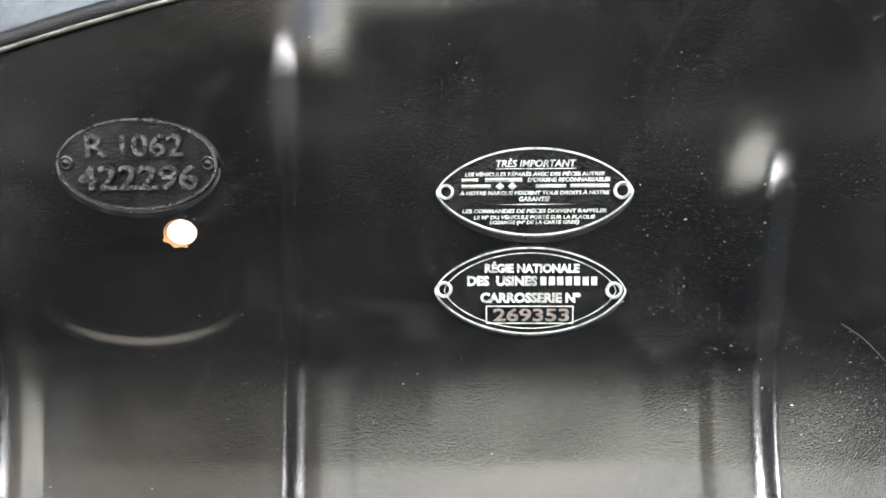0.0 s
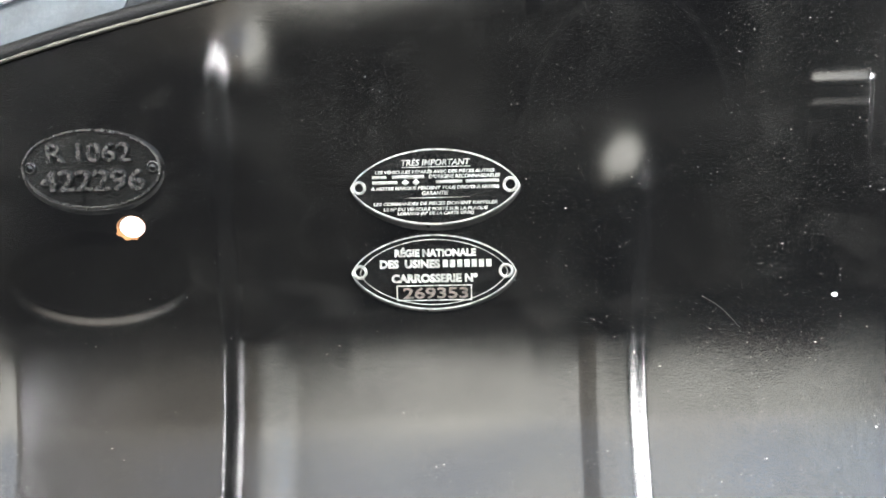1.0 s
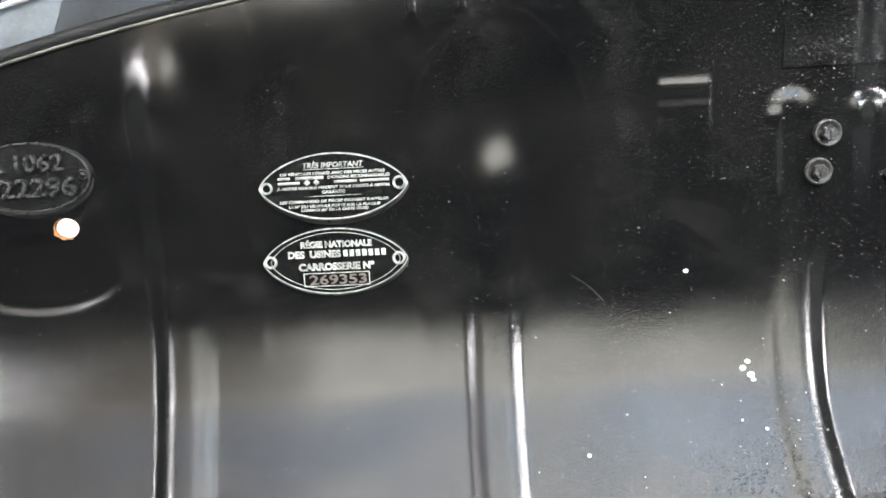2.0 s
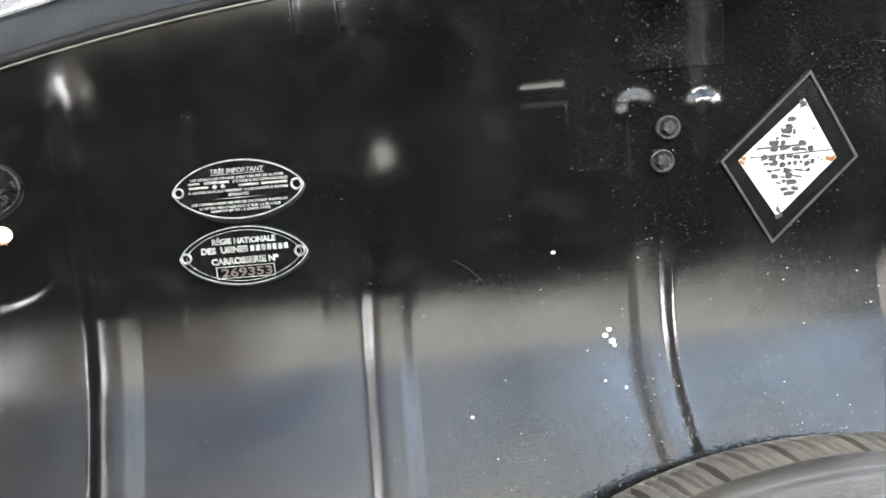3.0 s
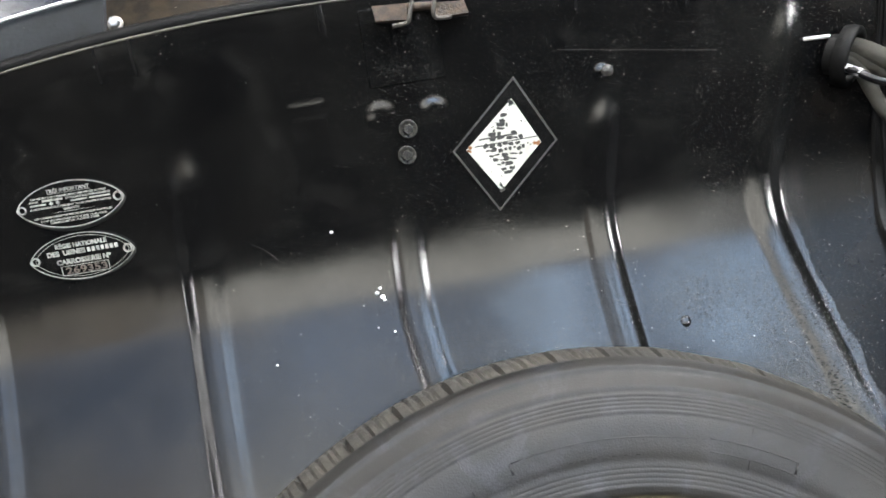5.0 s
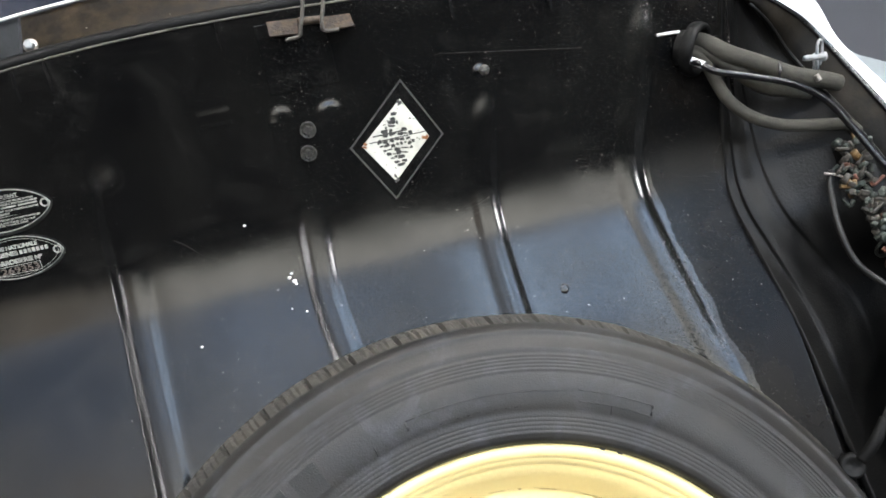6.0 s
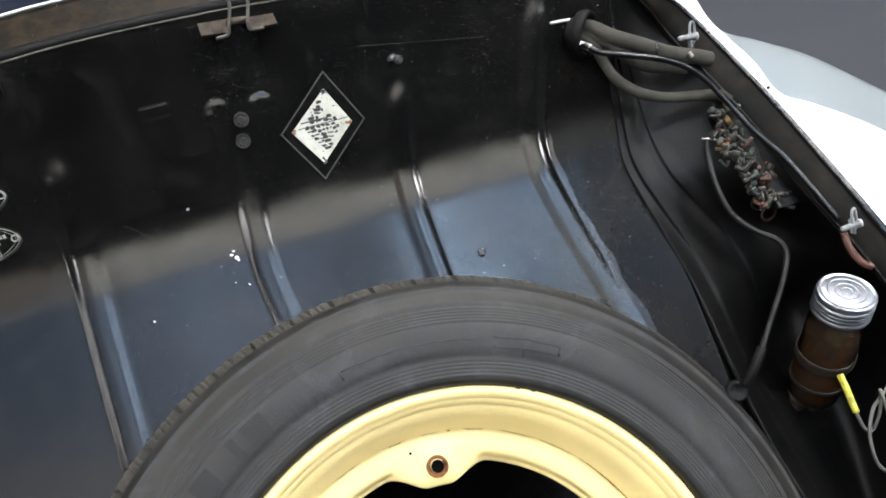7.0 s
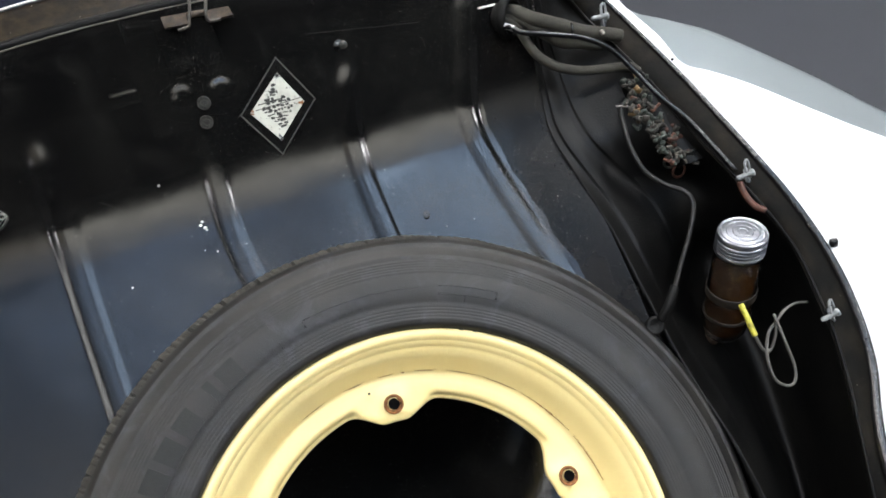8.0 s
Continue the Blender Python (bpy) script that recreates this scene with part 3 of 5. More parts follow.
out = Vector((0.55, 0.75, 0.15))
bm = bmesh.new()
rows = []
for i, (a, b) in enumerate(zip(C_, I_)):
    r = []
    idx = i / 6
    deep = 0.014 + 0.066 * smoothstep(4.3, 6.3, idx) * (1 - smoothstep(9.6, 11.0, idx))
    r.append(a + Vector((0.012, 0.06, 0.0)))
    for k in range(121):
        t = k / 120
        p = a.lerp(b, t) + out * (deep * math.sin(math.pi * t) ** 0.8)
        p += Vector((0.01, 0.075, 0.0)) * (math.sin(math.pi * t) * smoothstep(6.2, 8.0, idx) * (1 - smoothstep(10.0, 11.0, idx)))
        # stepped flange beside the corner, then the folded wall
        p += Vector((-0.6, -0.7, 0.2)) * (0.0040 * smoothstep(0.05, 0.08, t) * (1 - smoothstep(0.10, 0.20, t)) + 0.0022 * smoothstep(0.24, 0.27, t) * (1 - smoothstep(0.28, 0.40, t)))
        p += out * (noise.noise(p * 30) * 0.0012)
        r.append(p)
    rows.append(r)
grid(bm, rows)
part("side_wall", bm, BLACK_DULL, car, "dull black dusty inner wing wall")
bm = bmesh.new()
grid(bm, [[b.lerp(e, t) + out * (-0.005 * math.sin(math.pi * t)) for t in (0, 0.1, 0.25, 0.4, 0.55, 0.7, 0.85, 0.95, 1)] for b, e in zip(I_, E_)])
part("flange", bm, FLANGE, car, "black scuffed flange along the bay opening")
part("edge_seal", tube([p + Vector((0.0005, 0.0, 0.001)) for p in E_], 0.0, 10, 0, (0.0016, 0.0058)), BLACK_EDGE, car, "black worn edge strip")
part("flange_bead", tube([b.lerp(e, 0.12) + Vector((-0.002, -0.002, 0.001)) for b, e in zip(I_, E_)][3:], 0.0016, 6, 0), BLACK_DULL, car)
WI = W.inverted()
CREASE = [WI @ Vector(p) for p in ((0.668, 0.037, 0.803), (0.697, 0.012, 0.773), (0.714, -0.007, 0.745), (0.731, -0.054, 0.726), (0.737, -0.093, 0.712), (0.756, -0.116, 0.709), (0.784, -0.147, 0.702), (0.824, -0.201, 0.689), (0.861, -0.252, 0.679), (1.000, -0.410, 0.640), (1.060, -0.530, 0.600), (1.080, -0.700, 0.540))]
SKIRT = [WI @ Vector(p) for p in ((0.677, 0.055, 0.794), (0.707, 0.030, 0.764), (0.718, 0.009, 0.733), (0.784, 0.006, 0.700), (0.830, -0.012, 0.682), (0.880, -0.032, 0.654), (0.956, -0.071, 0.610), (1.026, -0.120, 0.568), (1.120, -0.180, 0.520), (1.210, -0.270, 0.470), (1.260, -0.420, 0.420), (1.260, -0.650, 0.350))]
K_, S_ = spline(CREASE, 6), spline(SKIRT, 6)
WZ = W.to_3x3().inverted() @ Vector((0, 0, 1))
def loft(a, b, n, crown):
    return [[p.lerp(q, k / n) + WZ * (crown * math.sin(math.pi * k / n)) for k in range(n + 1)] for p, q in zip(a, b)]
bm = bmesh.new()
rows = loft(E_, K_, 14, 0.0005)
grid(bm, [[r[0] + WZ * -0.006] + r for r in rows])
part("wing", bm, WHITE, car, "glossy white painted front wing")
# shade on the wing's outer curve is put into this pale blue-grey colour
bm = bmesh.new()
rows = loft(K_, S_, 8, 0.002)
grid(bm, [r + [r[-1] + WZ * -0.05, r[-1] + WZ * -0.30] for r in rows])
part("outer_panel", bm, SHADED_WHITE, car, "outer curve of the white wing, pale blue-grey for its shade")
part("edge_trim", tube([p + WZ * -0.003 for p in S_], 0.0022, 6, 0), SOFT, car, "thin black line along the outer edge")
# outer cowl beside the windscreen, above the rear corner
bm = bmesh.new()
grid(bm, [[edge(x, dy, dz) for x in (0.50, 0.53, 0.56, 0.59, 0.62, 0.65, 0.675)] for dy, dz in ((0.014, 0.008), (0.018, 0.014), (0.03, 0.022), (0.07, 0.035), (0.14, 0.03))])
part("cowl", bm, WHITE, car, "white painted cowl corner")
# left wall and wing of the bay
bm = bmesh.new()
LEFT = spline([(-0.27, panel_y(-0.27, z), z) for z in (0.785, 0.70, 0.60, 0.50, 0.40, 0.25, 0.10, 0.0)], 4)
grid(bm, [[p + Vector((-0.05 * t, -0.22 * t * (1 - 0.4 * i / len(LEFT)), -0.02 * t)) for t in (0, 0.25, 0.5, 0.75, 1)] for i, p in enumerate(LEFT)])
part("side_wall", bm, BLACK_DULL, car)

# ---- plates riveted on the panel ----
def lettering(name, text, width, height, depth, mat, parent, at, heavy=0.0, slant=0.0, label="", split=False):
    cu = bpy.data.curves.new(name, "FONT")
    cu.body = text
    cu.offset = heavy
    cu.resolution_u = 3
    cu.extrude = 0.1
    cu.shear = slant
    tmp = bpy.data.objects.new(name, cu)
    me = bpy.data.meshes.new_from_object(tmp)
    bpy.data.objects.remove(tmp)
    bpy.data.curves.remove(cu)
    co = np.empty(len(me.vertices) * 3)
    me.vertices.foreach_get("co", co)
    co = co.reshape(-1, 3)
    lo, hi = co.min(0), co.max(0)
    co = (co - (lo + hi) / 2) / np.maximum(hi - lo, 1e-9) * np.array([width, height, depth]) + np.array([at[0], at[1], depth / 2 + at[2]])
    me.vertices.foreach_set("co", co.ravel())
    me.materials.clear()
    me.materials.append(mat)
    me.name = name
    if split:
        bm = bmesh.new()
        bm.from_mesh(me)
        left = set(bm.verts)
        while left:
            stack, island = [left.pop()], set()
            while stack:
                v = stack.pop()
                island.add(v)
                for e in v.link_edges:
                    w = e.other_vert(v)
                    if w in left:
                        left.discard(w)
                        stack.append(w)
            idx = {v: i for i, v in enumerate(island)}
            faces = [[idx[v] for v in f.verts] for f in bm.faces if f.verts[0] in island]
            one = bpy.data.meshes.new(name)
            one.from_pydata([v.co[:] for v in idx], [], faces)
            one.materials.append(mat)
            new(name, one).parent = parent
        bm.free()
        return None
    ob = new(name, me)
    ob.parent = parent
    if label:
        tagged(ob, label)
    return ob

def oval(a, b, power, n=72):
    """Outline of a plate: an ellipse (0.5) or a pointed oval (0.75)."""
    pts = []
    for k in range(n):
        t = 2 * math.pi * k / n
        u = math.cos(t)
        pts.append((a * u, math.copysign(b * (max(0.0, 1 - u * u)) ** power, math.sin(t))))
    return pts

def slab(outline, z0, z1, round_off=0.0003):
    bm = bmesh.new()
    cx = sum(p[0] for p in outline) / len(outline)
    cy = sum(p[1] for p in outline) / len(outline)
    def ring(s, z):
        return [bm.verts.new((cx + (x - cx) * s, cy + (y - cy) * s, z)) for x, y in outline]
    big = max(math.hypot(x - cx, y - cy) for x, y in outline)
    rs = [ring(1, z0), ring(1, z1 - round_off), ring(1 - round_off / big, z1)]
    m = len(outline)
    for u, v in zip(rs, rs[1:]):
        for k in range(m):
            bm.faces.new((u[k], u[(k + 1) % m], v[(k + 1) % m], v[k]))
    bm.faces.new(rs[-1])
    bm.faces.new(rs[0][::-1])
    return bm

def band(outline, inner, z0, z1):
    """A raised line between two outlines."""
    bm = bmesh.new()
    m = len(outline)
    a = [bm.verts.new((x, y, z0)) for x, y in outline]
    b = [bm.verts.new((x, y, z1)) for x, y in outline]
    c = [bm.verts.new((x, y, z1)) for x, y in inner]
    d = [bm.verts.new((x, y, z0)) for x, y in inner]
    for u, v in ((a, b), (b, c), (c, d)):
        for k in range(m):
            bm.faces.new((u[k], u[(k + 1) % m], v[(k + 1) % m], v[k]))
    return bm

def bars(rects, z0, z1):
    bm = bmesh.new()
    for x, y, w, h in rects:
        bmesh.ops.create_cube(bm, size=1, matrix=Matrix.Translation((x, y, (z0 + z1) / 2)) @ Matrix.Diagonal((w, h, z1 - z0, 1)))
    return bm

def rivet(parent, x, y, z, r, mat, hollow=True, label=""):
    prof = [(r * 0.95, 0.0), (r * 0.95, 0.0004), (r * 0.84, 0.0009), (r * 0.66, 0.0009)]
    prof += [(r * 0.58, 0.0002), (r * 0.56, -0.0008), (0.0, -0.0008)] if hollow else [(r * 0.45, 0.0007), (r * 0.25, 0.0011), (0.0, 0.0012)]
    return part("rivet", lathe(prof, 24), mat, parent, label, m=Matrix.Translation((x, y, z)))

def paint_bead(plate, outline, low, grow):
    """A low ridge along the lower edge of a plate."""
    bm = bmesh.new()
    deep = max(-y for x, y in outline)
    under = sorted((p for p in outline if p[1] < 0), key=lambda p: p[0])
    rows = []
    for x, y in under:
        t = math.sqrt(-y / deep)
        rows.append([Vector((x * (1 + k * grow * t), y * (1 + 2 * k * grow * t), low + h * t)) for k, h in ((4.0, 0.0), (2.2, 0.0005), (1.2, 0.0009), (0.0, 0.0002))])
    grid(bm, rows)
    part("paint_bead", bm, BEADED, plate, "low ridge along the lower edge, mottled paler")
# type plate, painted over
plate = thing("type_plate", W @ panel_frame(-0.1139, 0.7623, 0.0008, -0.6), "black overpainted oval plate with embossed characters R 1062", "plate")
o = oval(0.0301, 0.0168, 0.5)
part("base", slab(o, -0.001, 0.0010), BLACK_PLAIN, plate, smooth=False)
paint_bead(plate, o, -0.0008, 0.026)
part("border", band(o, oval(0.0292, 0.0160, 0.5), 0.0008, 0.0018), EMBOSS, plate, smooth=False)
lettering("character", "R 1062", 0.0362, 0.0082, 0.0014, EMBOSS, plate, (-0.0004, 0.0069, 0.0009), 0.012, split=True)
lettering("character", "422296", 0.0450, 0.0092, 0.0014, EMBOSS, plate, (0.0002, -0.0049, 0.0009), 0.014, split=True)
for sx in (-0.0264, 0.0266):
    rivet(plate, sx, 0.0006 if sx < 0 else 0.0002, 0.001, 0.0030, BLACK_PLAIN, False)

# notice plate
plate = thing("notice_plate", W @ panel_frame(0.0322, 0.7500, 0.0012, -0.4), "black oval notice plate with pale raised French lettering", "plate")
o = oval(0.0359, 0.0161, 0.68)
part("base", slab(o, -0.001, 0.0008), BLACK_PLAIN, plate, smooth=False)
paint_bead(plate, o, -0.0012, 0.022)
part("border", band(o, oval(0.0352, 0.0154, 0.68), 0.0006, 0.0014), PALE_METAL, plate, "worn bare metal border", smooth=False)
lettering("title", "TRÈS IMPORTANT", 0.0290, 0.0032, 0.0004, PALE_METAL, plate, (0.0006, 0.0106, 0.0007), 0.018, 0.2)
part("underline", bars([(0.0006, 0.0084, 0.0290, 0.0003)], 0.0007, 0.0011), PALE_METAL, plate)
for text, w, y in (("LES VÉHICULES RÉPARÉS AVEC DES PIÈCES AUTRES", 0.0505, 0.0066),
                   ("À NOTRE MAROUE PERDENT TOUS DROITS À NOTRE", 0.0545, -0.0002),
                   ("GARANTIE", 0.0112, -0.0026),
                   ("LES COMMANDES DE PIÈCES DOIVENT RAPPELER", 0.0526, -0.0068),
                   ("LE Nº DU VÉHICULE PORTÉ SUR LA PLAOUE", 0.0442, -0.0091),
                   ("LOSANGE (Nº DE LA CARTE GRISE)", 0.0325, -0.0113)):
    lettering("text_line", text, w, 0.00175, 0.0004, PALE_METAL, plate, (0.0, y, 0.0007), 0.030, 0.15)
lettering("text_line", "D'ORIGINE RECONNAISSABLES", 0.0300, 0.00165, 0.0003, PALE_METAL, plate, (0.0125, 0.0044, 0.0007), 0.030, 0.15)
for r in ((-0.0235, 0.0044, 0.006, 0.0012), (-0.0112, 0.0044, 0.0135, 0.0015), (-0.0212, 0.0021, 0.0105, 0.0013), (0.0060, 0.0021, 0.0110, 0.0013), (0.0200, 0.0021, 0.0140, 0.0013)):
    part("text_bar", bars([r], 0.0007, 0.0010), PALE_METAL, plate)
# tails that make a Q of the round letter
for r in ((-0.0111, -0.0009, 0.0006, 0.0004), (0.0194, -0.0098, 0.0006, 0.0004)):
    part("letter_tail", bars([r], 0.0007, 0.0011), PALE_METAL, plate, smooth=False)
for x in (-0.0125, -0.0080):
    part("lozenge", slab([(x - 0.0016, 0.0021), (x, 0.0006), (x + 0.0016, 0.0021), (x, 0.0036)], 0.0006, 0.0010, 0.0001), PALE_METAL, plate)
part("divider", slab([(-0.0145, -0.00455), (0, -0.0048), (0.0150, -0.00455), (0, -0.0043)], 0.0006, 0.0010, 0.0001), PALE_METAL, plate)
rivet(plate, -0.0322, 0.0002, 0.0008, 0.0031, PALE_METAL, True, "open eyelet rivet")
rivet(plate, 0.0318, 0.0003, 0.0008, 0.0035, PALE_METAL, True, "bright eyelet rivet")

# body number plate
plate = thing("body_plate", W @ panel_frame(0.0304, 0.7134, 0.0012, -0.6), "black oval body number plate with pale lettering", "plate")
o = oval(0.0354, 0.0163, 0.68)
part("base", slab(o, -0.001, 0.0008), BLACK_PLAIN, plate, smooth=False)
paint_bead(plate, o, -0.0012, 0.022)
part("border", band(o, oval(0.0348, 0.0158, 0.68), 0.0006, 0.0013), PALE_METAL, plate, "worn bare metal border", smooth=False)
part("inner_line", band(oval(0.0318, 0.0143, 0.66), oval(0.0314, 0.0140, 0.66), 0.0007, 0.0010), PALE_METAL, plate)
lettering("text_line", "RÉGIE NATIONALE", 0.0348, 0.0041, 0.0004, PALE_METAL, plate, (0.0008, 0.0088, 0.0007), 0.048)
lettering("text_line", "DES  USINES", 0.0258, 0.0037, 0.0004, PALE_METAL, plate, (-0.0102, 0.0037, 0.0007), 0.048)
for k in range(7):
    part("text_bar", bars([(0.0143 + (k - 3) * 0.0031, 0.0037, 0.0022, 0.0032)], 0.0007, 0.0010), PALE_METAL, plate, smooth=False)
lettering("text_line", "CARROSSERIE Nº", 0.0370, 0.0038, 0.0004, PALE_METAL, plate, (0.0003, -0.0026, 0.0007), 0.048)
q = [(-0.0162, -0.0124), (0.0162, -0.0124), (0.0162, -0.0056), (-0.0162, -0.0056)]
part("number_box", band(q, [(x * 0.975, -0.009 + (y + 0.009) * 0.88) for x, y in q], 0.0007, 0.0011), PALE_METAL, plate, smooth=False)
lettering("digit", "269353", 0.0280, 0.0050, 0.0005, STAMP, plate, (0.0006, -0.0091, 0.0006), 0.02, split=True)
rivet(plate, -0.0317, 0.0005, 0.0008, 0.0033, PALE_METAL, True, "open eyelet rivet")
rivet(plate, 0.0310, 0.0002, 0.0008, 0.0034, PALE_METAL, True, "bright eyelet rivet")

# lozenge sign with a worn white face
DC = (0.3331, 0.7387)
sign = thing("lozenge_sign", W @ panel_frame(DC[0], DC[1], 0.0008), "lozenge plate with black rim and worn white printed face", "sign")
outer = [(0.3448 - DC[0], 0.7851 - DC[1]), (0.2951 - DC[0], 0.7406 - DC[1]), (0.3224 - DC[0], 0.6929 - DC[1]), (0.3701 - DC[0], 0.7368 - DC[1])]
def shrink(pts, s):
    return [(x * s, y * s) for x, y in pts]
part("plate", slab(outer, -0.001, 0.0010, 0.0004), BLACK_PLAIN, sign, smooth=False)
part("rim", band(outer, shrink(outer, 0.96), 0.0008, 0.0019), SCUFFED, sign, "scuffed raised edge", smooth=False)
face = shrink([(outer[0][0] * 0.93, outer[0][1] * 0.90), (outer[1][0] * 0.98, outer[1][1]), (outer[2][0] * 0.95, outer[2][1] * 0.90), (outer[3][0] * 0.90, outer[3][1])], 0.76)
part("face", slab(face, 0.0009, 0.0014, 0.0001), STICKER, sign, "white enamel face with flaked spots", smooth=False)
ax = (Vector(outer[3]) - Vector(outer[1])).normalized()
ay = Vector((-ax.y, ax.x))
rng = random.Random(5)
def blot(bm, m, rng):
    """A torn patch of print with an uneven outline."""
    n = 9
    ring = []
    for i in range(n):
        a = 2 * math.pi * i / n
        r = rng.uniform(0.62, 1.08)
        ring.append((math.copysign(abs(math.cos(a)) ** 0.6, math.cos(a)) * r, math.copysign(abs(math.sin(a)) ** 0.6, math.sin(a)) * r))
    lo = [bm.verts.new(m @ Vector((x, y, -1))) for x, y in ring]
    hi = [bm.verts.new(m @ Vector((x, y, 1))) for x, y in ring]
    bm.faces.new(hi)
    for i in range(n):
        bm.faces.new((lo[i], lo[(i + 1) % n], hi[(i + 1) % n], hi[i]))
for k, (v, half) in enumerate(((0.0205, 0.002), (0.0172, 0.0035), (0.0142, 0.006), (0.0112, 0.0085), (0.0082, 0.0115), (0.0050, 0.0150), (0.0005, 0.0165), (-0.0030, 0.0150), (-0.0065, 0.0125), (-0.0098, 0.0105), (-0.0132, 0.0080), (-0.0165, 0.005), (-0.0200, 0.003))):
    bm = bmesh.new()
    u = -half
    while u < half:
        w = rng.uniform(0.0016, 0.0062)
        if k == 6:
            w = 0.0038
        if rng.random() < 0.86 and u + w < half + 0.001:
            c = ax * (u + w / 2) + ay * (v + rng.uniform(-0.0006, 0.0006) + 0.0006)
            rot = Matrix.Rotation(math.atan2(ax.y, ax.x) + rng.uniform(-0.22, 0.22), 4, "Z")
            hgt = rng.uniform(0.0010, 0.0034)
            blot(bm, Matrix.Translation((c.x, c.y, 0.00145)) @ rot @ Matrix.Diagonal((w * 0.62, hgt * 0.62, 0.0001, 1)), rng)
        u += w + rng.uniform(0.0002, 0.0012)
    part("print_bar", bm, INK, sign, smooth=False)
for v, u0, u1, h in ((0.0028, -0.0225, 0.0235, 0.0008), (0.0068, -0.0190, 0.0060, 0.0011)):
    c = ax * ((u0 + u1) / 2) + ay * v
    bm = bmesh.new()
    bmesh.ops.create_cube(bm, size=1, matrix=Matrix.Translation((c.x, c.y, 0.0015)) @ Matrix.Rotation(math.atan2(ax.y, ax.x) + 0.06, 4, "Z") @ Matrix.Diagonal((u1 - u0, h, 0.0002, 1)))
    part("dividing_line", bm, INK, sign, smooth=False)
for k, (fx, fy) in enumerate(face):
    bm = bmesh.new()
    for q in range(9):
        g = 0.96 - 0.16 * rng.random() ** 2
        blot(bm, Matrix.Translation((fx * g + rng.uniform(-0.0015, 0.0015), fy * g + rng.uniform(-0.0015, 0.0015), 0.00145)) @ Matrix.Rotation(rng.uniform(0, 3), 4, "Z") @ Matrix.Diagonal((rng.uniform(0.0006, 0.0017), rng.uniform(0.0005, 0.0014), 0.0001, 1)), rng)
    part("flaked_corner", bm, INK if k % 2 == 0 else RUST, sign, smooth=False)
bm = bmesh.new()
for q in range(70):
    a, b = rng.uniform(-0.95, 0.95), rng.uniform(-0.95, 0.95)
    if abs(a) + abs(b) < 0.98:
        c = Vector(face[3]) * max(a, 0) + Vector(face[1]) * max(-a, 0) + Vector(face[0]) * max(b, 0) + Vector(face[2]) * max(-b, 0)
        blot(bm, Matrix.Translation((c.x, c.y, 0.00144)) @ Matrix.Rotation(rng.uniform(0, 3), 4, "Z") @ Matrix.Diagonal((rng.uniform(0.0003, 0.0011), rng.uniform(0.0002, 0.0006), 0.0001, 1)), rng)
part("flaked_spots", bm, INK, sign, "small flaked spots", smooth=False)

# ---- striker fittings in the middle of the panel ----
def sheet_pad(x0, x1, z0, z1, h):
    bm = bmesh.new()
    n = 36
    ts = [0.0, 0.0, 0.012] + [k / n for k in range(1, n)] + [0.988, 1.0, 1.0]
    rows = []
    for j, tz in enumerate(ts):
        r = []
        for i, tx in enumerate(ts):
            x, z = x0 + (x1 - x0) * tx, z0 + (z1 - z0) * tz
            rim_ = i in (0, len(ts) - 1) or j in (0, len(ts) - 1)
            r.append((x, panel_y(x, z) - panel_relief(x, z) - (-0.0006 if rim_ else h), z))
        rows.append(r)
    grid(bm, rows)
    return bm
part("striker_plate", sheet_pad(0.2461, 0.2985, 0.7924, 0.8440, 0.0007), DOUBLER, car, "black sheet doubler, welded on")

def hex_bolt(name, x, z, lab):
    b = thing(name, W @ panel_frame(x, z, 0.0008, 12), lab, "bolt", "striker bolts")
    part("washer", lathe([(0.0064, -0.001), (0.0064, 0.0008), (0.0060, 0.0013), (0.0054, 0.0013), (0.0049, 0.0005), (0.0, 0.0006)], 28), BOLT, b)
    part("head", lathe([(0.0037, 0.001), (0.0038, 0.0026), (0.0032, 0.0034), (0.0, 0.0035)], 6), BOLT, b, smooth=False)
    part("slot", box(0.0012, 0.0056, 0.0006, 0, (0, 0, 0.0035)), BOLT, b, smooth=False)
hex_bolt("striker_bolt", 0.2668, 0.7617, "dusty black painted bolt with washer")
hex_bolt("striker_bolt", 0.2631, 0.7439, "dusty black painted bolt with washer")

hook = thing("striker_hook", W, "rusty brown sheet hook with two steel rods", "hook")
for pts in (((0.2560, 0.8440), (0.2785, 0.8425), (0.2772, 0.8318), (0.2566, 0.8340)), ((0.2955, 0.8400), (0.3168, 0.8388), (0.3182, 0.8300), (0.2955, 0.8308))):
    bm = bmesh.new()
    top = [Vector((x, -0.006, z)) for x, z in pts]
    front = [Vector((x, -0.016, z)) for x, z in pts]
    rows = [[top[0], top[1]], [front[0] + Vector((0, 0.004, 0.001)), front[1] + Vector((0, 0.004, 0.001))],
            [front[3].lerp(front[0], 0.45), front[2].lerp(front[1], 0.45)], [front[3] + Vector((0, -0.002, 0.001)), front[2] + Vector((0, -0.002, 0.001))],
            [front[3], front[2]], [top[3], top[2]]]
    grid(bm, rows)
    bmesh.ops.solidify(bm, geom=bm.faces[:], thickness=0.0012)
    part("wing", bm, RUST_METAL, hook, smooth=False)
part("cross_bar", tube([(0.2785, -0.010, 0.8410), (0.2955, -0.010, 0.8395)], 0.0030, 8, 2), RUST_METAL, hook)
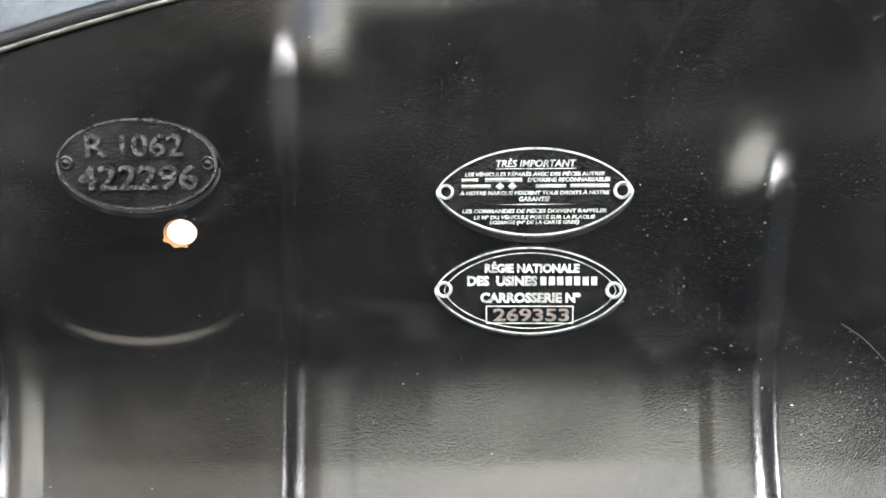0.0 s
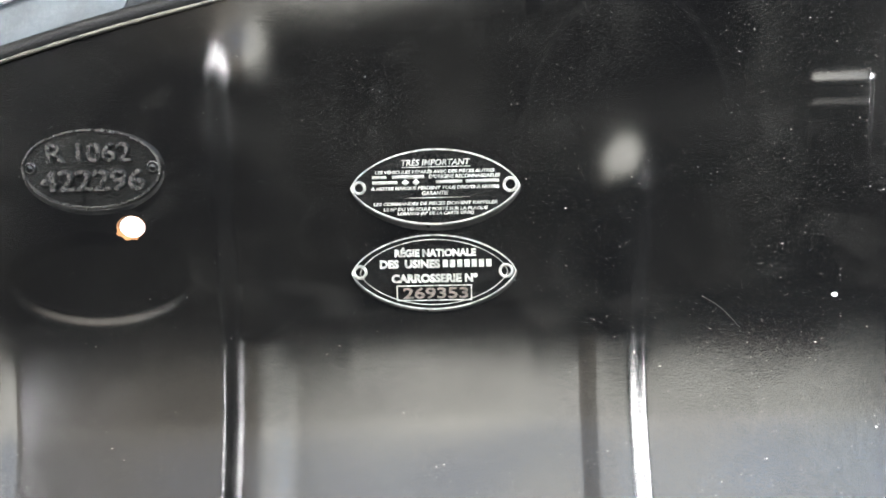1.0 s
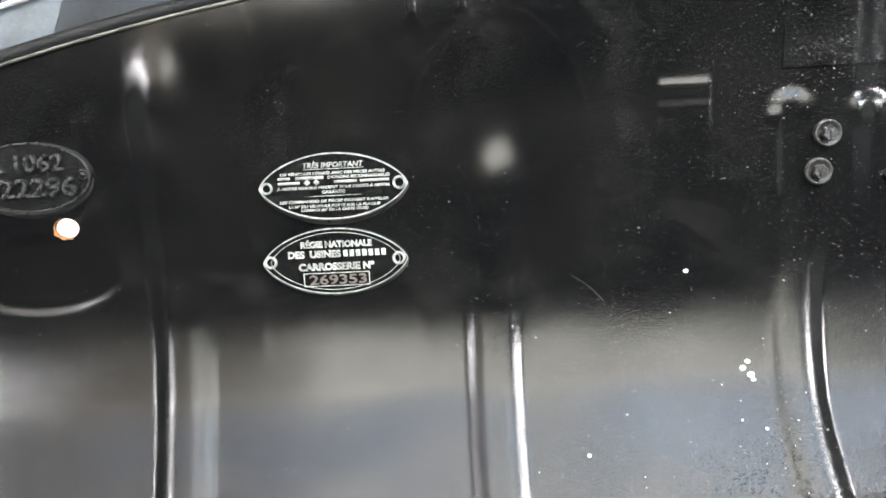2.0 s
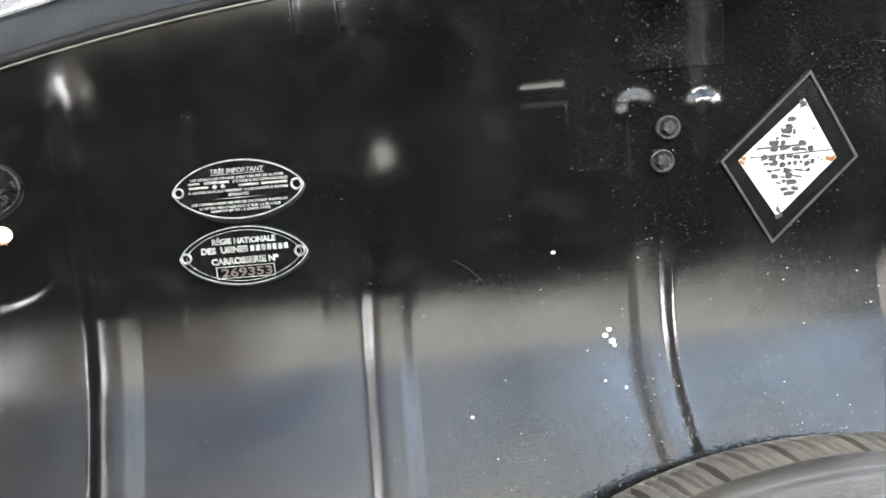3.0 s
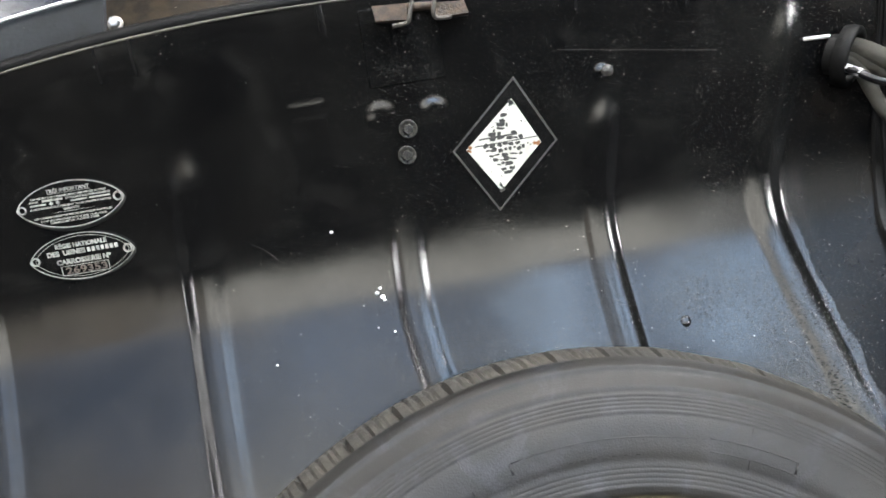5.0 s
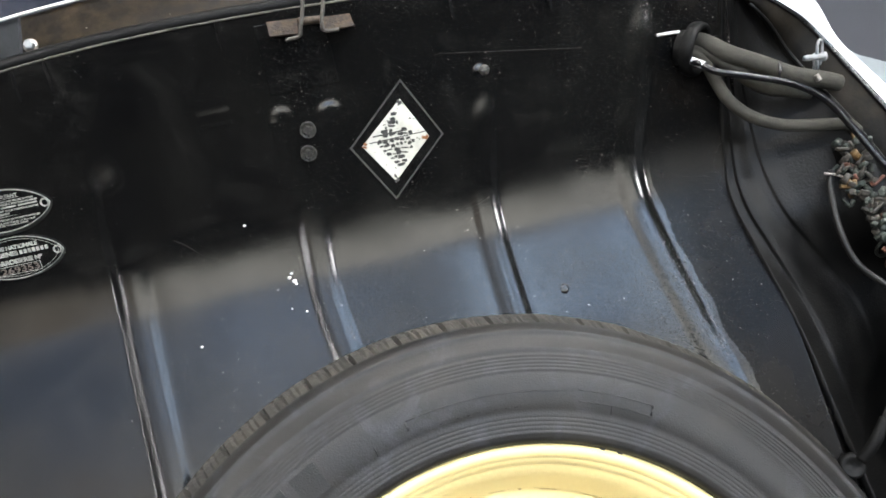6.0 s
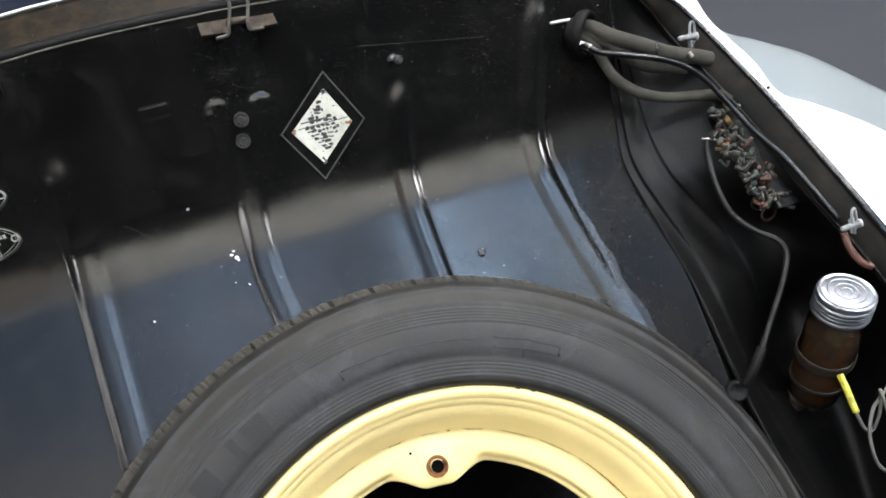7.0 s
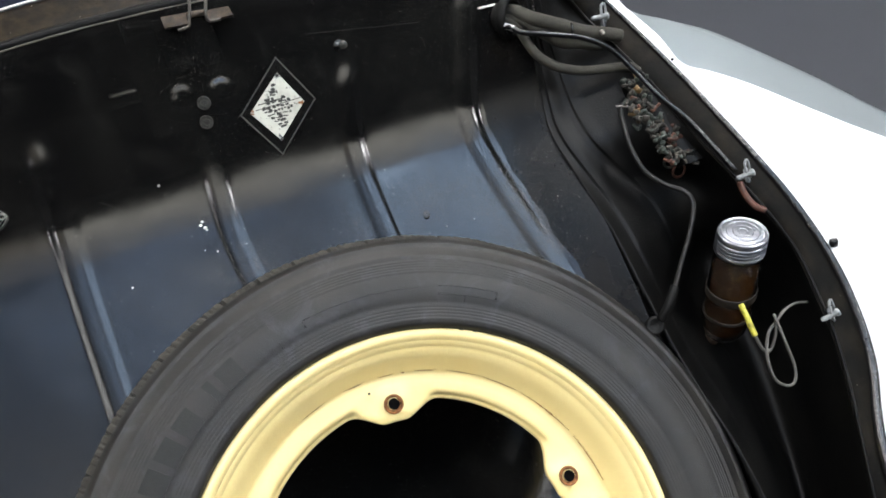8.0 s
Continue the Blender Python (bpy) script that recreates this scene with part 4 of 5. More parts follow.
for x0, x1 in ((0.2845, 0.2790), (0.2995, 0.2945)):
    part("rod", tube([(x0 + 0.006, -0.016, 0.908), (x0 + 0.0015, -0.017, 0.866), (x0, -0.018, 0.851), (x1 + 0.0005, -0.0195, 0.8365), (x1 + (0.002 if x0 > 0.29 else -0.002), -0.0185, 0.8312), (x1 + (0.012 if x0 > 0.29 else -0.012), -0.018, 0.8302)], 0.0014, 8, 6), ROD, hook)

# small stud above the fourth rib
stud = thing("panel_stud", W @ panel_frame(0.4112, 0.7788, 0.0005), "small dusty black screw on the panel", "screw")
part("head", lathe([(0.0042, 0.0), (0.0042, 0.0010), (0.0036, 0.0016), (0.0, 0.0018)], 16), BOLT, stud)
part("slot", box(0.0060, 0.0009, 0.0006, 0, (0, 0, 0.0017)), SCUFFED, stud, smooth=False)

# ---- spare wheel ----
rim_n = Vector((0.1060, -1, 0.5773)).normalized()
rim_c = Vector((0.3312, -0.2374, 0.3397))
up = (Vector((0, 0, 1)) - rim_n * rim_n.z).normalized()
side = up.cross(rim_n).normalized()
wm = Matrix((side, up, rim_n)).transposed().to_4x4()
wm.translation = rim_c
wheel = thing("spare_wheel", W @ wm, "spare wheel with black tyre and cream steel rim", "wheel")

def sidewall():
    prof = [(0.2085, -0.006), (0.2176, 0.0010), (0.2188, 0.0070), (0.2203, 0.0095), (0.2225, 0.0104)]
    r = 0.2245
    for k in range(5):
        prof += [(r, 0.0107), (r + 0.0012, 0.0112), (r + 0.0024, 0.0107)]
        r += 0.0030
    prof += [(0.2425, 0.0120), (0.2500, 0.0128), (0.2600, 0.0130), (0.2680, 0.0122)]
    r = 0.2695
    for k in range(5):
        prof += [(r, 0.0118 - 0.0006 * k), (r + 0.0010, 0.0125 - 0.0006 * k), (r + 0.0020, 0.0114 - 0.0006 * k)]
        r += 0.0026
    prof += [(0.2840, 0.0082), (0.2862, 0.0092), (0.2880, 0.0078), (0.2950, 0.0052), (0.2985, 0.0036), (0.2996, 0.0042), (0.3012, 0.0030), (0.3045, 0.0004), (0.3075, -0.0040)]
    return lathe(prof, 160)
tyre = part("tyre", sidewall(), RUBBER, wheel, "black rubber tyre with ribbed sidewall")
def tread():
    bm = bmesh.new()
    n = 864
    rings = []
    for k in range(n):
        a = 2 * math.pi * k / n
        g = k % 16
        cut = 0.0050 if g == 0 else (0.0013 if g in (4, 6, 12) else (0.0024 if g == 9 else 0.0))
        wave = 0.0004 * math.sin(a * 31)
        c, s = math.cos(a), math.sin(a)
        row = []
        for r, z, m_ in ((0.3070, -0.0036, 0.2), (0.3112, -0.0105, 0.9), (0.3150, -0.0180, 1.0), (0.3178, -0.0270, 1.0), (0.3195, -0.0380, 0.9), (0.3200, -0.0400, 0.0), (0.3195, -0.0460, 0.0), (0.3140, -0.0540, 0.9), (0.3060, -0.0600, 0.6), (0.2880, -0.0670, 0.0), (0.2500, -0.0720, 0.0), (0.2150, -0.0700, 0.0)):
            rr = r - cut * m_ + wave * m_
            row.append(bm.verts.new((rr * c, rr * s, z)))
        rings.append(row)
    for k in range(n):
        u, v = rings[k], rings[(k + 1) % n]
        for i in range(len(u) - 1):
            bm.faces.new((u[i], v[i], v[i + 1], u[i + 1]))
    bmesh.ops.recalc_face_normals(bm, faces=bm.faces)
    return bm
part("tread", tread(), TREAD, tyre, "worn tread with cut shoulder grooves", smooth=False)
# raised maker's band as plain bars, and moulded panels
def arc_bar(r0, r1, a0, a1, z, h, n=6):
    bm = bmesh.new()
    lo = []
    for i in range(n + 1):
        a = radians(a0 + (a1 - a0) * i / n)
        lo.append([(r0 * math.cos(a), r0 * math.sin(a), z - 0.002), (r0 * math.cos(a), r0 * math.sin(a), z + h), (r1 * math.cos(a), r1 * math.sin(a), z + h * 0.8), (r1 * math.cos(a), r1 * math.sin(a), z - 0.002)])
    grid(bm, lo)
    bm.verts.ensure_lookup_table()
    bm.faces.new(bm.verts[:4])
    bm.faces.new(bm.verts[-4:])
    bmesh.ops.recalc_face_normals(bm, faces=bm.faces)
    return bm
for k in range(8):
    a0 = 112.0 + k * 5.9
    part("moulded_bar", arc_bar(0.2445, 0.2655, a0, a0 + (4.4 if k not in (1, 6) else 1.6), 0.0129, 0.0006), RUBBER_MARK, tyre, smooth=False)
for a0, a1, r0, r1 in ((55.0, 68.0, 0.2560, 0.2566), (71.0, 97.0, 0.2545, 0.2551), (55.0, 68.0, 0.2480, 0.2485), (55, 55.3, 0.2485, 0.256), (97, 97.3, 0.248, 0.2545)):
    part("moulded_line", arc_bar(r0, r1, a0, a1, 0.0124, 0.0009, 14), RUBBER, tyre)
for a0 in (78, 79.8, 81.6, 84.5, 86.3, 88.1, 91, 24.0, 26.2, 14.0, 16.2, 18.4):
    part("moulded_mark", arc_bar(0.2440, 0.2470, a0, a0 + 0.9, 0.0118, 0.0004, 2), RUBBER, tyre)
for a0 in (103.2, 62.0):
    part("mould_seam", arc_bar(0.2420, 0.2690, a0, a0 + 0.10, 0.0118, 0.0010, 1), RUBBER, tyre)

rim = part("rim", lathe([(0.2060, -0.073), (0.2120, -0.072), (0.2050, -0.068), (0.2000, -0.062), (0.1960, -0.050), (0.1990, -0.024), (0.2040, -0.008), (0.2085, -0.0020), (0.2140, -0.0025), (0.2172, -0.0005), (0.2180, 0.0020), (0.2165, 0.0038), (0.2130, 0.0042), (0.2095, 0.0022), (0.2075, -0.0040), (0.2055, -0.0085), (0.2015, -0.0118), (0.1975, -0.0160), (0.1945, -0.0215), (0.1920, -0.0270), (0.1896, -0.0325), (0.1872, -0.0375), (0.1850, -0.0410)], 160), CREAM, wheel, "cream painted steel rim")
BOLTS = [81.0 + 72 * k for k in range(5)]
def near_bolt(a):
    return min(abs((a - b + 180) % 360 - 180) for b in BOLTS)
bm = bmesh.new()
n = 360
prev = None
first = None
for k in range(n):
    deg = k
    a = radians(deg)
    d = near_bolt(deg)
    inner = 0.1595 - 0.0185 * (1 - smoothstep(3.5, 16.5, d))
    c, s = math.cos(a), math.sin(a)
    lift = 0.0030 * (1 - smoothstep(1.5, 6.5, d))
    row = []
    for r, z in ((0.1860, -0.0418), (0.1848, -0.0440), (0.1815, -0.0455), (0.1760, -0.0452 + lift * 0.2), (0.1690, -0.0462 + lift * 0.6), (0.1630, -0.0475 + lift), (max(inner + 0.006, inner + (0.1630 - inner) * 0.4), -0.0490 + lift * 0.8), (inner + 0.0012, -0.0505 + lift * 0.4), (inner, -0.0530), (inner + 0.0006, -0.0560), (inner + 0.006, -0.0570)):
        row.append(bm.verts.new((r * c, r * s, z)))
    if prev:
        for i in range(len(row) - 1):
            bm.faces.new((prev[i], row[i], row[i + 1], prev[i + 1]))
    else:
        first = row
    prev = row
for i in range(len(first) - 1):
    bm.faces.new((prev[i], first[i], first[i + 1], prev[i + 1]))
bmesh.ops.recalc_face_normals(bm, faces=bm.faces)
disc = part("disc", bm, CREAM, wheel, "cream wheel disc with five bolt lugs and large opening")
for b in BOLTS:
    m = Matrix.Translation((0.1572 * math.cos(radians(b)), 0.1572 * math.sin(radians(b)), -0.0437))
    part("bolt_hole", lathe([(0.0096, -0.0016), (0.0094, 0.0010), (0.0086, 0.0013), (0.0070, 0.0002), (0.0058, -0.0018), (0.0054, -0.0030)], 28), RUST, disc, "rusty countersunk bolt hole", m=m)
    # black disc over the uncut lug stands in for the shade in the hole
    part("bolt_bore", lathe([(0.0056, 0.0001), (0.0052, -0.0003), (0.0, -0.0003)], 24), BORE, disc, m=m @ Matrix.Translation((0, 0, 0.0006)))
# chipped seam between disc and rim
rng = random.Random(9)
for a0, a1 in ((95, 88), (84, 79), (77, 75.5), (73, 66), (63, 52), (51.5, 40), (39, 20), (18, 2), (110, 101)):
    bm = bmesh.new()
    rows = []
    m_ = 16
    for i in range(m_ + 1):
        a = radians(a0 + (a1 - a0) * i / m_)
        w = (0.00055 + 0.0010 * abs(noise.noise(Vector((a * 40, 1.7, a0))))) * math.sin(math.pi * (0.04 + 0.92 * i / m_))
        rr = 0.1853
        rows.append([(r * math.cos(a), r * math.sin(a), z) for r, z in ((rr + w, -0.0402), (rr, -0.0404), (rr - w, -0.0428))])
    grid(bm, rows)
    part("rust_seam", bm, RUST, disc)
for a, r in ((87.8, 0.1735), (62, 0.2172), (58.5, 0.2174)):
    bm = bmesh.new()
    bmesh.ops.create_icosphere(bm, subdivisions=2, radius=0.0013 if r < 0.2 else 0.0022, matrix=Matrix.Translation((r * math.cos(radians(a)), r * math.sin(radians(a)), -0.0445 if r < 0.2 else 0.0030)) @ Matrix.Diagonal((1, 1, 0.3, 1)))
    part("paint_chip", bm, SCUFFED if r > 0.2 else BORE, rim)

# ---- things along the inner wing ----
GC = Vector((0.5835, -0.0150, 0.7605))
GA = Vector((0.62, -0.72, -0.22)).normalized()
gm = GA.to_track_quat("Z", "Y").to_matrix().to_4x4()
gm.translation = GC
grommet = thing("cable_grommet", W @ gm, "round black rubber grommet for the wiring", "grommet")
part("ring", lathe([(0.0205, -0.0085), (0.0214, -0.006), (0.0218, -0.003), (0.0212, 0.0010), (0.0190, 0.0024), (0.0166, 0.0012), (0.0150, -0.004), (0.0140, -0.016)], 40), SOFT, grommet)
# black disc stands in for the dark inside of the grommet
bm = bmesh.new()
bmesh.ops.create_circle(bm, cap_ends=True, radius=0.0165, segments=24)
part("throat", bm, BORE, grommet, m=Matrix.Translation((0, 0, -0.010)))
def mouth(dx, dz, depth):
    return tuple(GC + GA * depth + Vector((dx * 0.5, dx * 0.6, dz)))

def cable(name, pts, r, mat, label, category="cable", extra=()):
    t = thing(name, W, label, category, "wiring")
    part("sleeve", tube(pts, r, 12, 8), mat, t)
    for nm, p2, r2, m2, l2 in extra:
        part(nm, tube(p2, r2, 10, 6), m2, t, l2)
    return t
cable("wiring_sleeve", [mouth(0.004, 0.006, -0.010), mouth(0.004, 0.006, 0.004), (0.5984, -0.0342, 0.7551), (0.6233, -0.0379, 0.7419), (0.6463, -0.0396, 0.7296), (0.6732, -0.0392, 0.7201), (0.6872, -0.0382, 0.7144)], 0.0068, CLOTH, "thick grey woven wiring sleeve",
      extra=(("end_clip", [(0.6620, -0.0472, 0.7264), (0.6640, -0.0480, 0.7220)], 0.0022, STEEL, "pale end clip"), ("tie", [(0.6343, -0.0323, 0.7437), (0.6331, -0.0458, 0.7386), (0.6303, -0.0453, 0.7257)], 0.0012, BLACK_EDGE, "")))
cable("wiring_sleeve", [mouth(0, 0.0, -0.010), mouth(0, -0.001, 0.004), (0.5960, -0.0300, 0.7490), (0.6196, -0.0371, 0.7260), (0.6466, -0.0348, 0.7164), (0.6656, -0.0319, 0.7106)], 0.0052, CLOTH, "grey woven wiring sleeve behind the thick one")
cable("wiring_sleeve", [mouth(-0.004, -0.004, -0.010), mouth(-0.004, -0.006, 0.003), (0.5919, -0.0366, 0.7225), (0.6079, -0.0444, 0.7045), (0.6318, -0.0489, 0.6933), (0.6596, -0.0512, 0.6880), (0.6835, -0.0503, 0.6834), (0.6935, -0.0512, 0.6757)], 0.0048, CLOTH, "drooping grey woven wiring sleeve")
cable("black_cable", [(0.5689, -0.0215, 0.7562), (0.5747, -0.0337, 0.7517), (0.5825, -0.0433, 0.7450), (0.6063, -0.0486, 0.7369), (0.6381, -0.0515, 0.7252), (0.6631, -0.0555, 0.7081), (0.6802, -0.0640, 0.6823), (0.6951, -0.0806, 0.6510), (0.7120, -0.0970, 0.6237), (0.7219, -0.1171, 0.5965), (0.7307, -0.1382, 0.5683)], 0.0028, CABLE, "thin glossy black cable with bright tip",
      extra=(("bright_tip", [(0.5694, -0.0229, 0.7563), (0.5761, -0.0358, 0.7506)], 0.0030, BEAD, "bare bright end"),))

block = thing("terminal_block", W, "dusty row of wire terminals, copper and green", "terminal block", "wiring")
rng = random.Random(3)
spine = spline([(0.6836, -0.0556, 0.6660), (0.6878, -0.0613, 0.6446), (0.6958, -0.0733, 0.6198), (0.7018, -0.0871, 0.5971), (0.7068, -0.0985, 0.5782)], 8)
nrm = Vector((-0.72, -0.60, 0.20)).normalized()
bm = bmesh.new()
grid(bm, [[p + nrm * h + Vector((w, -w * 0.6, w * 0.25)) for w, h in ((-0.012, -0.012), (-0.011, 0.001), (0.0, 0.004), (0.010, 0.001), (0.012, -0.012))] for p in spine])
part("strip", bm, BLACK_DULL, block)
mats = [COPPER, DUSTY, GREENISH, DUSTY, COPPER, STEEL, DUSTY, GREENISH, OCHRE]
for k in range(170):
    p = spine[int(k / 170 * (len(spine) - 1))] + nrm * rng.uniform(0.002, 0.009) + Vector((rng.uniform(-0.015, 0.013), rng.uniform(-0.004, 0.008), rng.uniform(-0.006, 0.006)))
    d = Vector((rng.uniform(-1, 1), rng.uniform(-0.6, 0.4), rng.uniform(-0.7, 0.7))).normalized()
    mat = mats[rng.choice((1, 2, 3, 6, 7, 1, 2, 1, 2, 8, 0) if k < 90 else (0, 1, 2, 1, 0, 3, 7, 1))]
    if k % 3 == 0:
        bm = box(rng.uniform(0.004, 0.007), rng.uniform(0.003, 0.0045), rng.uniform(0.003, 0.005), 0.0008)
        bm.transform(Matrix.Translation(p) @ d.to_track_quat("X", "Z").to_matrix().to_4x4())
        part("terminal", bm, mat, block)
    elif k % 3 == 1:
        bm = tube([p - d * rng.uniform(0.003, 0.005), p + d * rng.uniform(0.003, 0.006)], rng.uniform(0.0018, 0.0032), 8, 1)
        part("ferrule", bm, mat, block)
    else:
        q = Vector((rng.uniform(-1, 1), rng.uniform(-1, 0.2), rng.uniform(-1, 1))).normalized()
        part("wire_end", tube([p - d * 0.0045, p + q * 0.0045 + nrm * 0.001, p + d * 0.0045 - q * 0.002], rng.uniform(0.0011, 0.0019), 6, 5), mat, block)
part("wire_end", tube([(0.6580, -0.0581, 0.6494), (0.6679, -0.0626, 0.6464), (0.6769, -0.0634, 0.6387)], 0.0011, 6, 6), STEEL, block)
for k in range(2):
    c = Vector((0.704 + 0.006 * k, -0.066 - 0.004 * k, 0.577 - 0.012 * k))
    ring_pts = [c + Vector((0.0075 * math.cos(t), -0.002 * math.sin(t), 0.0075 * math.sin(t))) for t in (2 * math.pi * i / 9 for i in range(10))]
    part("coil", tube(ring_pts, 0.0014, 6, 4), COPPER if k else GREENISH, block)

pipe = thing("fluid_pipe", W, "dark painted pipe bent down the inner wing", "pipe")
part("line", tube([(0.6660, -0.0564, 0.6499), (0.6606, -0.0610, 0.6382), (0.6547, -0.0787, 0.6106), (0.6582, -0.0926, 0.5848), (0.6721, -0.1042, 0.5670), (0.6859, -0.1133, 0.5570), (0.6899, -0.1203, 0.5437), (0.6771, -0.1294, 0.5223), (0.6594, -0.1375, 0.5007), (0.6349, -0.1470, 0.4693), (0.6174, -0.1463, 0.4471)], 0.0026, 10, 8), PIPE, pipe)
part("end_cup", lathe([(0.0, -0.004), (0.0085, -0.004), (0.0098, 0.002), (0.0092, 0.0062), (0.0070, 0.0072), (0.0045, 0.0050), (0.0, 0.0046)], 28), SOFT, pipe, "black rubber end cup", m=Matrix.Translation((0.6121, -0.1440, 0.4434)) @ Vector((-0.25, -0.85, 0.45)).to_track_quat("Z", "Y").to_matrix().to_4x4())
part("hose", tube([(0.6173, -0.1490, 0.4498), (0.6270, -0.1512, 0.4634), (0.6397, -0.1475, 0.4783)], 0.0046, 10, 6), SOFT, pipe)

# fluid jar, leaned and stretched a little to fit the camera's view
jar = thing("fluid_jar", Matrix.Translation((0.6990, -0.2745, 0.4920)) @ Matrix.Diagonal((1.05, 1.05, 1.01, 1)) @ Matrix.Rotation(radians(-4.5), 4, "X") @ Matrix.Rotation(radians(1.5), 4, "Y"), "glass fluid jar with dark amber fluid and aluminium cap", "jar")
part("glass", lathe([(0.0000, 0.0000), (0.0120, 0.0000), (0.0180, 0.0040), (0.0214, 0.0140), (0.0222, 0.0260), (0.0222, 0.0590), (0.0230, 0.0620), (0.0230, 0.0680), (0.0222, 0.0710), (0.0222, 0.1010), (0.0216, 0.1080), (0.0206, 0.1120), (0.0206, 0.1240), (0.0190, 0.1240), (0.0192, 0.1110), (0.0206, 0.1010), (0.0206, 0.0260), (0.0198, 0.0150), (0.0160, 0.0060), (0.0000, 0.0030)], 48), GLASS, jar, "old glass body").visible_shadow = False
part("fluid", lathe([(0.0000, 0.0036), (0.0155, 0.0066), (0.0194, 0.0152), (0.0203, 0.0262), (0.0203, 0.0985), (0.0190, 0.0990), (0.0000, 0.0990)], 48), AMBER, jar, "dark amber brake fluid")
cap = part("cap", lathe([(0.0000, 0.1392), (0.0040, 0.1390), (0.0046, 0.1394), (0.0085, 0.1391), (0.0092, 0.1395), (0.0140, 0.1391), (0.0147, 0.1395), (0.0186, 0.1389), (0.0206, 0.1394), (0.0219, 0.1388), (0.0225, 0.1370), (0.0225, 0.1345)], 64), CAP, jar, "aluminium screw cap with turned rings", smooth=False)
for z in (0.1308, 0.1272, 0.1236):
    part("thread", lathe([(0.0214, z + 0.0024), (0.0222, z + 0.0018), (0.0229, z + 0.0006), (0.0229, z - 0.0006), (0.0222, z - 0.0018), (0.0214, z - 0.0024)], 64), CAP, cap)
part("skirt", lathe([(0.0225, 0.1346), (0.0214, 0.1332), (0.0214, 0.1210), (0.0226, 0.1204), (0.0229, 0.1180), (0.0222, 0.1162), (0.0200, 0.1158)], 64), CAP, cap)
part("strap", lathe([(0.0236, 0.0600), (0.0239, 0.0610), (0.0239, 0.0690), (0.0236, 0.0700), (0.0231, 0.0700), (0.0231, 0.0600), (0.0236, 0.0600)], 48), STRAP, jar, "dull brown metal strap")
part("strap", lathe([(0.0228, 0.0330), (0.0230, 0.0336), (0.0230, 0.0364), (0.0228, 0.0370), (0.0224, 0.0370), (0.0224, 0.0330), (0.0228, 0.0330)], 48), STRAP, jar, "thin dull metal strap")
part("bracket", box(0.034, 0.006, 0.014, 0.001, (0.034, 0.020, 0.062)), BLACK_DULL, jar)
part("outlet", lathe([(0.0, -0.026), (0.0045, -0.026), (0.0048, -0.013), (0.0070, -0.011), (0.0078, -0.002), (0.0090, 0.003), (0.0, 0.003)], 20), RUST_METAL, jar, "grimy brown outlet nipple", m=Matrix.Translation((-0.006, 0.004, 0)) @ Matrix.Rotation(radians(18), 4, "Y"))
part("outlet_hose", tube([(-0.012, 0.004, -0.022), (-0.022, -0.002, -0.034), (-0.036, -0.008, -0.046), (-0.046, -0.012, -0.056)], 0.0030, 10, 6), SOFT, jar)

loose = thing("loose_wire", W, "loose grey wire with a yellow taped end", "wire", "wiring")
part("lead", tube([(0.6796, -0.2073, 0.4304), (0.6817, -0.2132, 0.4180), (0.6872, -0.2146, 0.4142), (0.6926, -0.2135, 0.4182), (0.6984, -0.2119, 0.4281), (0.7017, -0.2100, 0.4419), (0.6996, -0.2126, 0.4450), (0.6992, -0.2219, 0.4258), (0.7009, -0.2298, 0.4006), (0.6955, -0.2347, 0.3870), (0.6866, -0.2345, 0.3859), (0.6771, -0.2314, 0.3964), (0.6785, -0.2230, 0.4166), (0.6894, -0.2143, 0.4321), (0.7044, -0.2066, 0.4358), (0.7193, -0.2008, 0.4406), (0.7343, -0.1973, 0.4411), (0.7503, -0.1943, 0.4358)], 0.0015, 8, 8), GREYWIRE, loose)
part("yellow_tape", tube([(0.6811, -0.1895, 0.4570), (0.6801, -0.1970, 0.4486), (0.6796, -0.2038, 0.4371), (0.6798, -0.2073, 0.4305)], 0.0029, 9, 5), YELLOW, loose, "yellow tape wound round the end")

def edge_clip(at, tilt):
    t = thing("edge_clip", W @ Matrix.Translation(at) @ Matrix.Rotation(radians(tilt), 4, "Y") @ Matrix.Diagonal((0.82, 0.82, 0.82, 1)), "small bright zinc spring clip on the flange", "clip", "flange clips")
    part("loop", tube([(0.003, 0.003, -0.013), (-0.001, -0.004, -0.010), (-0.003, -0.006, 0.002), (-0.002, -0.005, 0.012), (0.002, -0.003, 0.0155), (0.006, 0.0, 0.012), (0.006, 0.0, 0.002), (0.005, 0.001, -0.009)], 0.0015, 8, 5), ZINC, t)
    part("pin", lathe([(0.0, -0.0155), (0.0022, -0.0150), (0.0030, -0.012), (0.0030, 0.003), (0.0044, 0.0035), (0.0044, 0.0065), (0.0, 0.0070)], 16), ZINC, t, m=Matrix.Translation((-0.001, -0.006, -0.0005)) @ Matrix.Rotation(radians(90), 4, "Y") @ Matrix.Rotation(radians(8), 4, "X"))
    part("tongue", box(0.007, 0.0014, 0.016, 0.0005, (0.0025, 0.003, -0.005)), ZINC, t)
for at, tilt in (((0.6767, -0.0262, 0.7376), 5), ((0.7339, -0.1491, 0.5671), -6), ((0.7485, -0.2264, 0.4369), -12)):
    edge_clip(at, tilt)
strip = thing("copper_strip", W, "thin rusty copper strip hanging below a clip", "strip")
part("strip", tube([(0.7277, -0.1467, 0.5589), (0.7272, -0.1535, 0.5465), (0.7317, -0.1594, 0.5351), (0.7397, -0.1631, 0.5285)], 0.0032, 8, 6), COPPER, strip)
